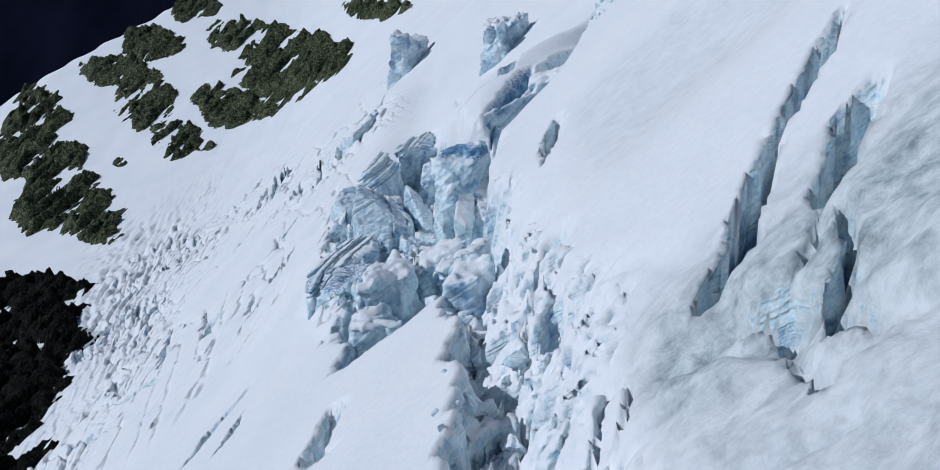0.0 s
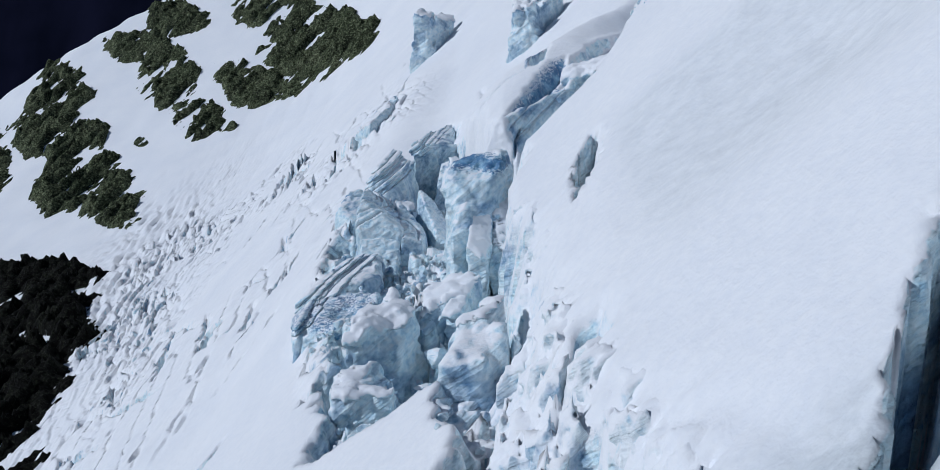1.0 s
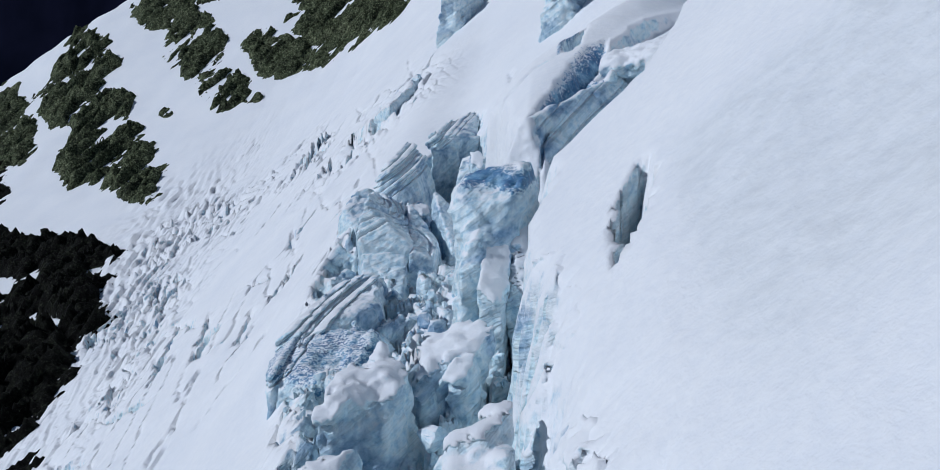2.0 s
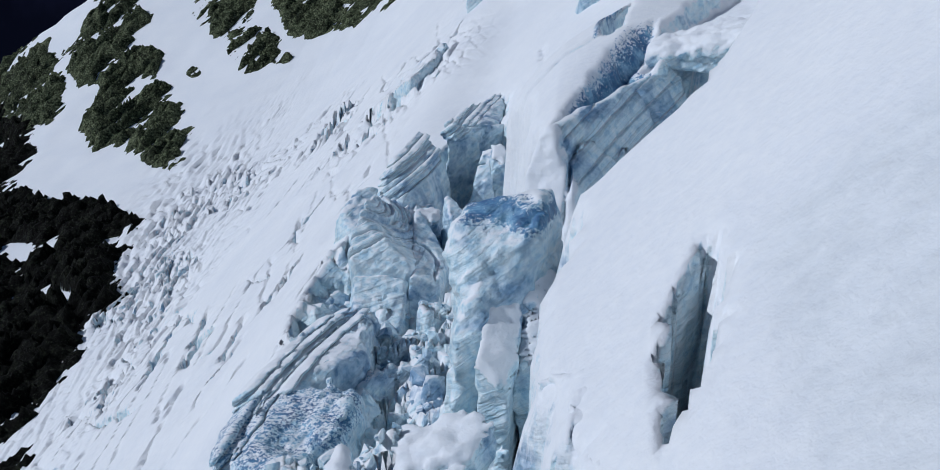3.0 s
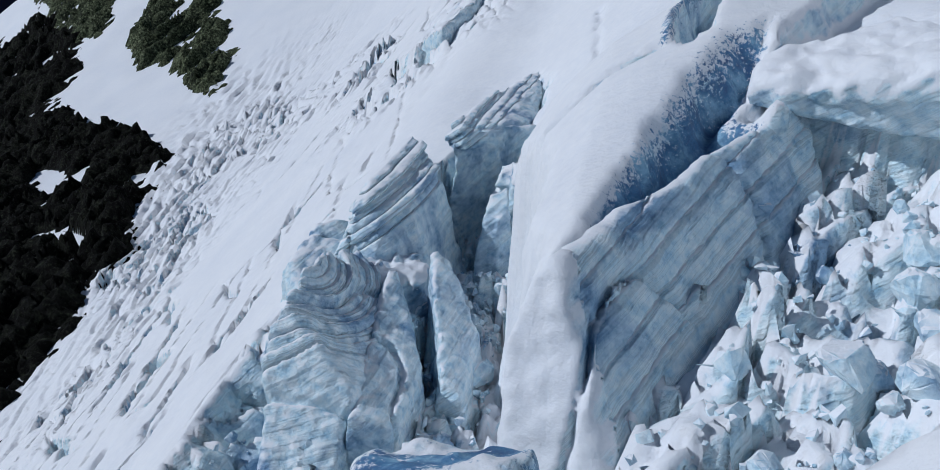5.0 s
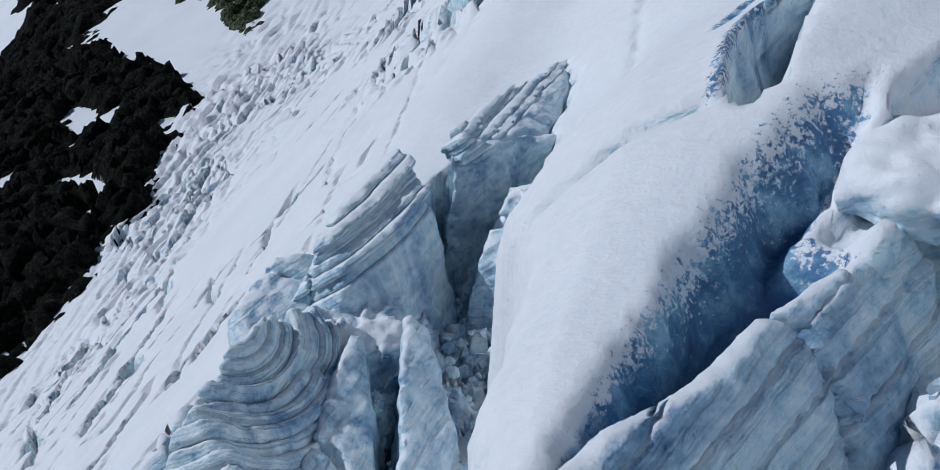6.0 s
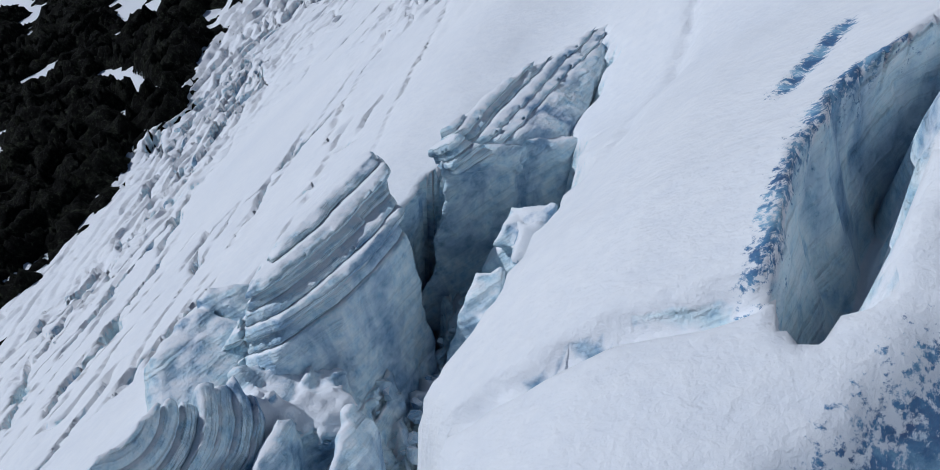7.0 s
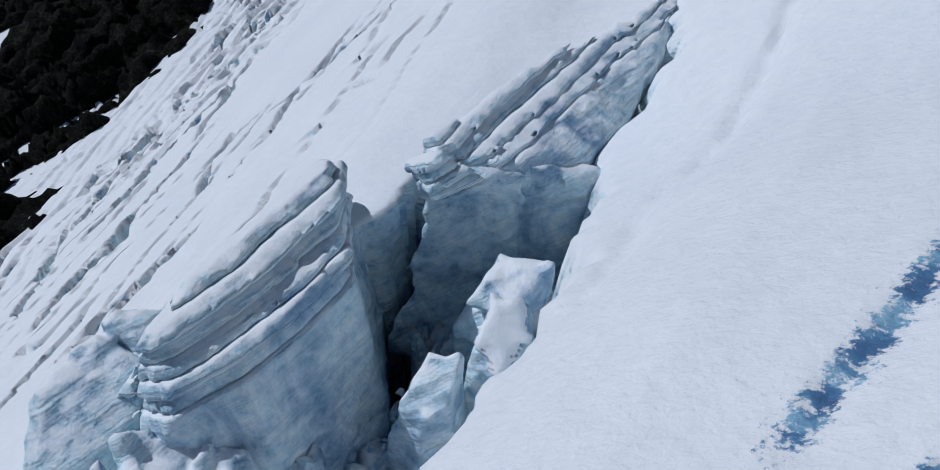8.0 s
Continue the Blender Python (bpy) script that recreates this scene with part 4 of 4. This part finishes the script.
def scatter_blocks(count, area, sizes, seed, label):
    """Loose blocks over an area given as a test of x and y."""
    rng = random.Random(seed)
    low, high, test = area
    spots = []
    while len(spots) < count:
        x, y = rng.uniform(low[0], high[0]), rng.uniform(low[1], high[1])
        if test(x, y):
            spots.append((x, y))
    levels = height(np.array([p[0] for p in spots]), np.array([p[1] for p in spots]))
    for (x, y), z in zip(spots, levels):
        size = sizes[0] * (sizes[1] / sizes[0]) ** (rng.random() ** 1.8)
        ob = new("ice_block", BLOCKS[rng.randrange(len(BLOCKS))])
        ob.matrix_world = pose(x, y, float(z) + 0.1 * size, rng.uniform(-35, 35), rng.uniform(-35, 35), rng.uniform(0, 360)) @ Matrix.Diagonal((size, size, size * rng.uniform(0.7, 1.2), 1))
        tagged(ob, label, "ice block", "fallen ice blocks")


BLOCKS = [block_mesh("ice_block", 70 + k) for k in range(10)]
scatter_blocks(75, ((-14, 196), (-4, 226), lambda x, y: x < shoulder_edge(y) - 2.5 and x > -15 + 0.1 * (y - 210)), (0.6, 3.4), 1, "angular chunk of fallen ice in the jumbled gully")
scatter_blocks(125, ((-28, 108), (0, 184), lambda x, y: terrace_rim(y) + 3 < x < shoulder_edge(y) - 3), (0.6, 4.2), 2, "angular chunk of fallen ice on the broken terrace")
scatter_blocks(65, ((6, 160), (23, 193), lambda x, y: along(x, y, 1.8, 171.7, 14, 190)[1] > 1.5 and 160 < y < far_lip(x) - 1.5), (0.5, 3.2), 3, "bluish chunk of fallen ice in a wide crevasse")
scatter_blocks(30, ((-3, 50), (9, 112), lambda x, y: x < shoulder_edge(y) - 2.5), (0.6, 3.4), 4, "pale chunk of fallen ice below the shoulder")


def rubble(label, count, low, high, test, sizes, seed):
    """Small broken ice, too much to count, joined into one mesh."""
    rng = np.random.default_rng(seed)
    shapes = []
    for k in range(6):
        bm = bmesh.new()
        for p in rng.normal(size=(11, 3)):
            p = p / np.linalg.norm(p) * np.array((0.6, 0.5, 0.42)) * rng.uniform(0.75, 1.1)
            bm.verts.new(p)
        bmesh.ops.convex_hull(bm, input=bm.verts[:])
        bmesh.ops.delete(bm, geom=[v for v in bm.verts if not v.link_faces], context="VERTS")
        bmesh.ops.triangulate(bm, faces=bm.faces[:])
        bm.verts.index_update()
        shapes.append((np.array([v.co[:] for v in bm.verts]), np.array([[v.index for v in f.verts] for f in bm.faces])))
        bm.free()
    x, y = rng.uniform(low[0], high[0], 12 * count), rng.uniform(low[1], high[1], 12 * count)
    ok = test(x, y)
    x, y = x[ok][:count], y[ok][:count]
    z = height(x, y)
    verts, faces, n = [], [], 0
    for k in range(len(x)):
        v, f = shapes[k % 6]
        size = sizes[0] * (sizes[1] / sizes[0]) ** (rng.random() ** 2)
        turn = np.linalg.qr(rng.normal(size=(3, 3)))[0]
        verts.append(v @ turn.T * size + (x[k], y[k], z[k] + 0.1 * size))
        faces.append(f + n)
        n += len(v)
    ob = mesh_object("ice_rubble", np.concatenate(verts).tolist(), np.concatenate(faces).tolist(), ICE, smooth=False)
    return tagged(ob, label, "ice rubble", kind="stuff")


rubble("small broken ice strewn over the jumbled terrace", 1500, (-30, 100), (2, 186), lambda x, y: (x > terrace_rim(y) + 2) & (x < shoulder_edge(y) - 2.5), (0.35, 1.7), 5)
rubble("small broken ice filling the gully", 700, (-17, 190), (-5, 236), lambda x, y: (x > -17 + 0.1 * (y - 210)) & (x < shoulder_edge(y) - 2.8), (0.35, 1.5), 6)
rubble("small bluish broken ice in a wide crevasse", 450, (6, 158), (26, 192), lambda x, y: (along(x, y, 1.8, 171.7, 14, 190)[1] > 2.5) & (y < far_lip(x) - 0.5), (0.3, 1.4), 7)


# ---------------------------------------------------------------- rock outcrops
def crag_mesh(name, seed):
    rng = random.Random(seed)
    bm = bmesh.new()
    for k in range(22):
        v = Vector((rng.gauss(0, 1), rng.gauss(0, 1), rng.gauss(0, 1))).normalized() * rng.uniform(0.75, 1.0)
        bm.verts.new((v.x, v.y * 0.5, v.z * 0.42))
    bmesh.ops.convex_hull(bm, input=bm.verts[:])
    bmesh.ops.delete(bm, geom=[v for v in bm.verts if not v.link_faces], context="VERTS")
    bmesh.ops.subdivide_edges(bm, edges=bm.edges[:], cuts=1, use_grid_fill=True)
    for v in bm.verts:
        v.co *= 1 + 0.12 * rng.uniform(-1, 1)
    out = []
    # one copy in plain rock, one with shade painted into the colour
    for stone in (ROCK, SHADED_ROCK):
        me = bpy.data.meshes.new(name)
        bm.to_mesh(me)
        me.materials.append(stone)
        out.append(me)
    bm.free()
    return out


CRAGS = [crag_mesh("crag", 170 + k) for k in range(6)]


def outcrop(label, ovals, h, rise, seed, name="rock_outcrop", holes=(), brink=None, stone=None):
    """Bare rock that stands out of the snow; ovals as (x, y, and two half axes as x, y each)."""
    def span(k):
        ends = [o[k] + q * (abs(o[k + 2]) + abs(o[k + 4])) for o in ovals for q in (-1.3, 1.3)]
        return np.arange(min(ends), max(ends), h)

    X, Y = np.meshgrid(span(0), span(1), indexing="ij")

    def oval(o):
        cx, cy, ax, ay, bx, by = o
        det = ax * by - ay * bx
        u = ((X - cx) * by - (Y - cy) * bx) / det
        v = ((Y - cy) * ax - (X - cx) * ay) / det
        return 1 - np.hypot(u, v)

    m = oval(ovals[0])
    for o in ovals[1:]:
        m = np.maximum(m, oval(o))
    if brink:
        m = np.minimum(m, (np.interp(Y, brink[0], brink[1]) - X) / 40)
    for o in holes:
        m = np.minimum(m, -oval(o))
    m = m + 0.24 * rough(X * 0.045, Y * 0.03, X * 0, 6, seed, 0.65)
    # slabs that dip across the slope, broken by joints
    dip, run = X * 0.75 - Y * 0.66, Y * 0.75 + X * 0.66
    warp = 1.6 * grain(X * 0.03, Y * 0.03, X * 0, seed + 3)
    slab = (dip * 0.06 + warp + 0.25 * grain(run * 0.08, dip * 0.08, X * 0, seed + 4)) % 1
    crag = 1 - np.abs(rough(dip * 0.06, run * 0.025, X * 0, 5, seed + 9, 0.6))
    Z = height(X, Y) + rise * np.clip(m * 2.6, -0.6, 0.6) + rise * step(-0.1, 0.3, m) * (1.2 * (crag - 0.8) + 0.4 * (slab - 0.4) + 0.24 * rough(dip * 0.3, run * 0.22, X * 0, 3, seed + 20, 0.6))
    nx, ny = X.shape
    i = np.arange(nx * ny).reshape(nx, ny)
    keep = (m > -0.25)
    q = np.stack((i[:-1, :-1], i[1:, :-1], i[1:, 1:], i[:-1, 1:]), -1)
    ok = keep[:-1, :-1] & keep[1:, :-1] & keep[1:, 1:] & keep[:-1, 1:]
    q = q[ok]
    used = np.unique(q)
    back = np.zeros(nx * ny, np.int64)
    back[used] = np.arange(len(used))
    ob = fast_mesh(name, np.stack((X, Y, Z), -1).reshape(-1, 3)[used], back[q], stone or ROCK)
    tagged(ob, label, "rock outcrop", "rock outcrops in the snow")
    # ribs and crags that jut from the face
    rng = random.Random(seed)
    spots = np.argwhere(m > 0.12)
    for k in range(min(26, len(spots) // 40)):
        a, b = spots[rng.randrange(len(spots))]
        size = rise * rng.uniform(0.35, 0.95)
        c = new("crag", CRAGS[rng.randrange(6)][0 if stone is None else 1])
        c.matrix_world = pose(float(X[a, b]), float(Y[a, b]), float(Z[a, b]) - 0.18 * size, rng.uniform(-20, 20), rng.uniform(15, 60), rng.gauss(-48, 14)) @ Matrix.Diagonal((size, size, size, 1))
        c.parent = ob
        tagged(c)
    return ob


BRINK = ([180, 230, 250, 300, 350, 400, 450, 530, 560, 600, 640], [-120, -128, -134, -148, -158, -176, -200, -222, -236, -226, -232])
outcrop("large craggy outcrop of dark olive rock in snow", [(-188, 804, 43, -30, 5, -25), (-119, 706, 39, -65, 7, -45), (-153, 723, 42, -46, 10, -53), (-182, 706, 43, -37, 9, -38)], 1.5, 7, 1, holes=[(-206, 778, 24, -15, 2, -11)])
outcrop("craggy outcrop of dark rock in snow", [(-269, 773, 31, -18, 13, -45)], 1.5, 7, 2)
outcrop("ochre-streaked rock outcrop at the edge of the snowfield", [(-222, 690, 26, -19, 8, -29), (-194, 661, 12, -9, 3, -10)], 1.4, 7, 3)
outcrop("long dark rock band near the crest", [(-289, 853, 33, -17, 7, -24), (-321, 836, 33, -16, 7, -22)], 1.6, 7, 4)
outcrop("broad dark rock buttress beside the glacier", [(-379, 808, 44, -25, 19, -46), (-350, 741, 50, -27, 17, -42), (-295, 653, 55, -35, 23, -57), (-246, 590, 26, -19, 19, -40)], 1.5, 8, 5)
outcrop("rock face high over the valley, blackened for shade", [(-440, 690, 70, -30, 40, -80), (-380, 560, 60, -30, 50, -70)], 1.8, 9, 13, holes=[(-307, 618, 60, -33, 24, -42)], stone=SHADED_ROCK)
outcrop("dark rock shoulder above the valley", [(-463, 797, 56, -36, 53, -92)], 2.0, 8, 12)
outcrop("rock wall along the glacier's edge, blackened for shade", [(-234, 480, 40, -28, 32, -62), (-315, 545, 43, -23, 39, -55), (-400, 600, 60, -30, 50, -80)], 1.5, 9, 6, holes=[(-307, 618, 60, -33, 24, -42)], brink=BRINK, stone=SHADED_ROCK)
outcrop("rock wall along the glacier's edge, blackened for shade", [(-217, 422, 40, -24, 31, -50), (-183, 347, 32, -16, 34, -51), (-270, 430, 60, -30, 45, -75), (-330, 430, 60, -30, 50, -80)], 1.4, 9, 7, holes=[(-209, 402, 26, -15, 5, -8)], brink=BRINK, stone=SHADED_ROCK)
outcrop("rock wall along the glacier's edge, blackened for shade", [(-160, 255, 50, 0, 0, 60), (-230, 300, 80, 0, 0, 70), (-160, 200, 60, 0, 0, 50)], 1.2, 9, 11, brink=BRINK, stone=SHADED_ROCK)
outcrop("dark rock knob below the crest", [(-256, 880, 28, -15, 6, -20)], 1.7, 7, 8)
outcrop("dark rock band high on the snowfield", [(-71, 685, 31, -70, 3, -24)], 1.5, 7, 9)
outcrop("small lone boulder in the snowfield", [(-264, 688, 7, -4, 2, -7)], 1.0, 3, 10, name="boulder")
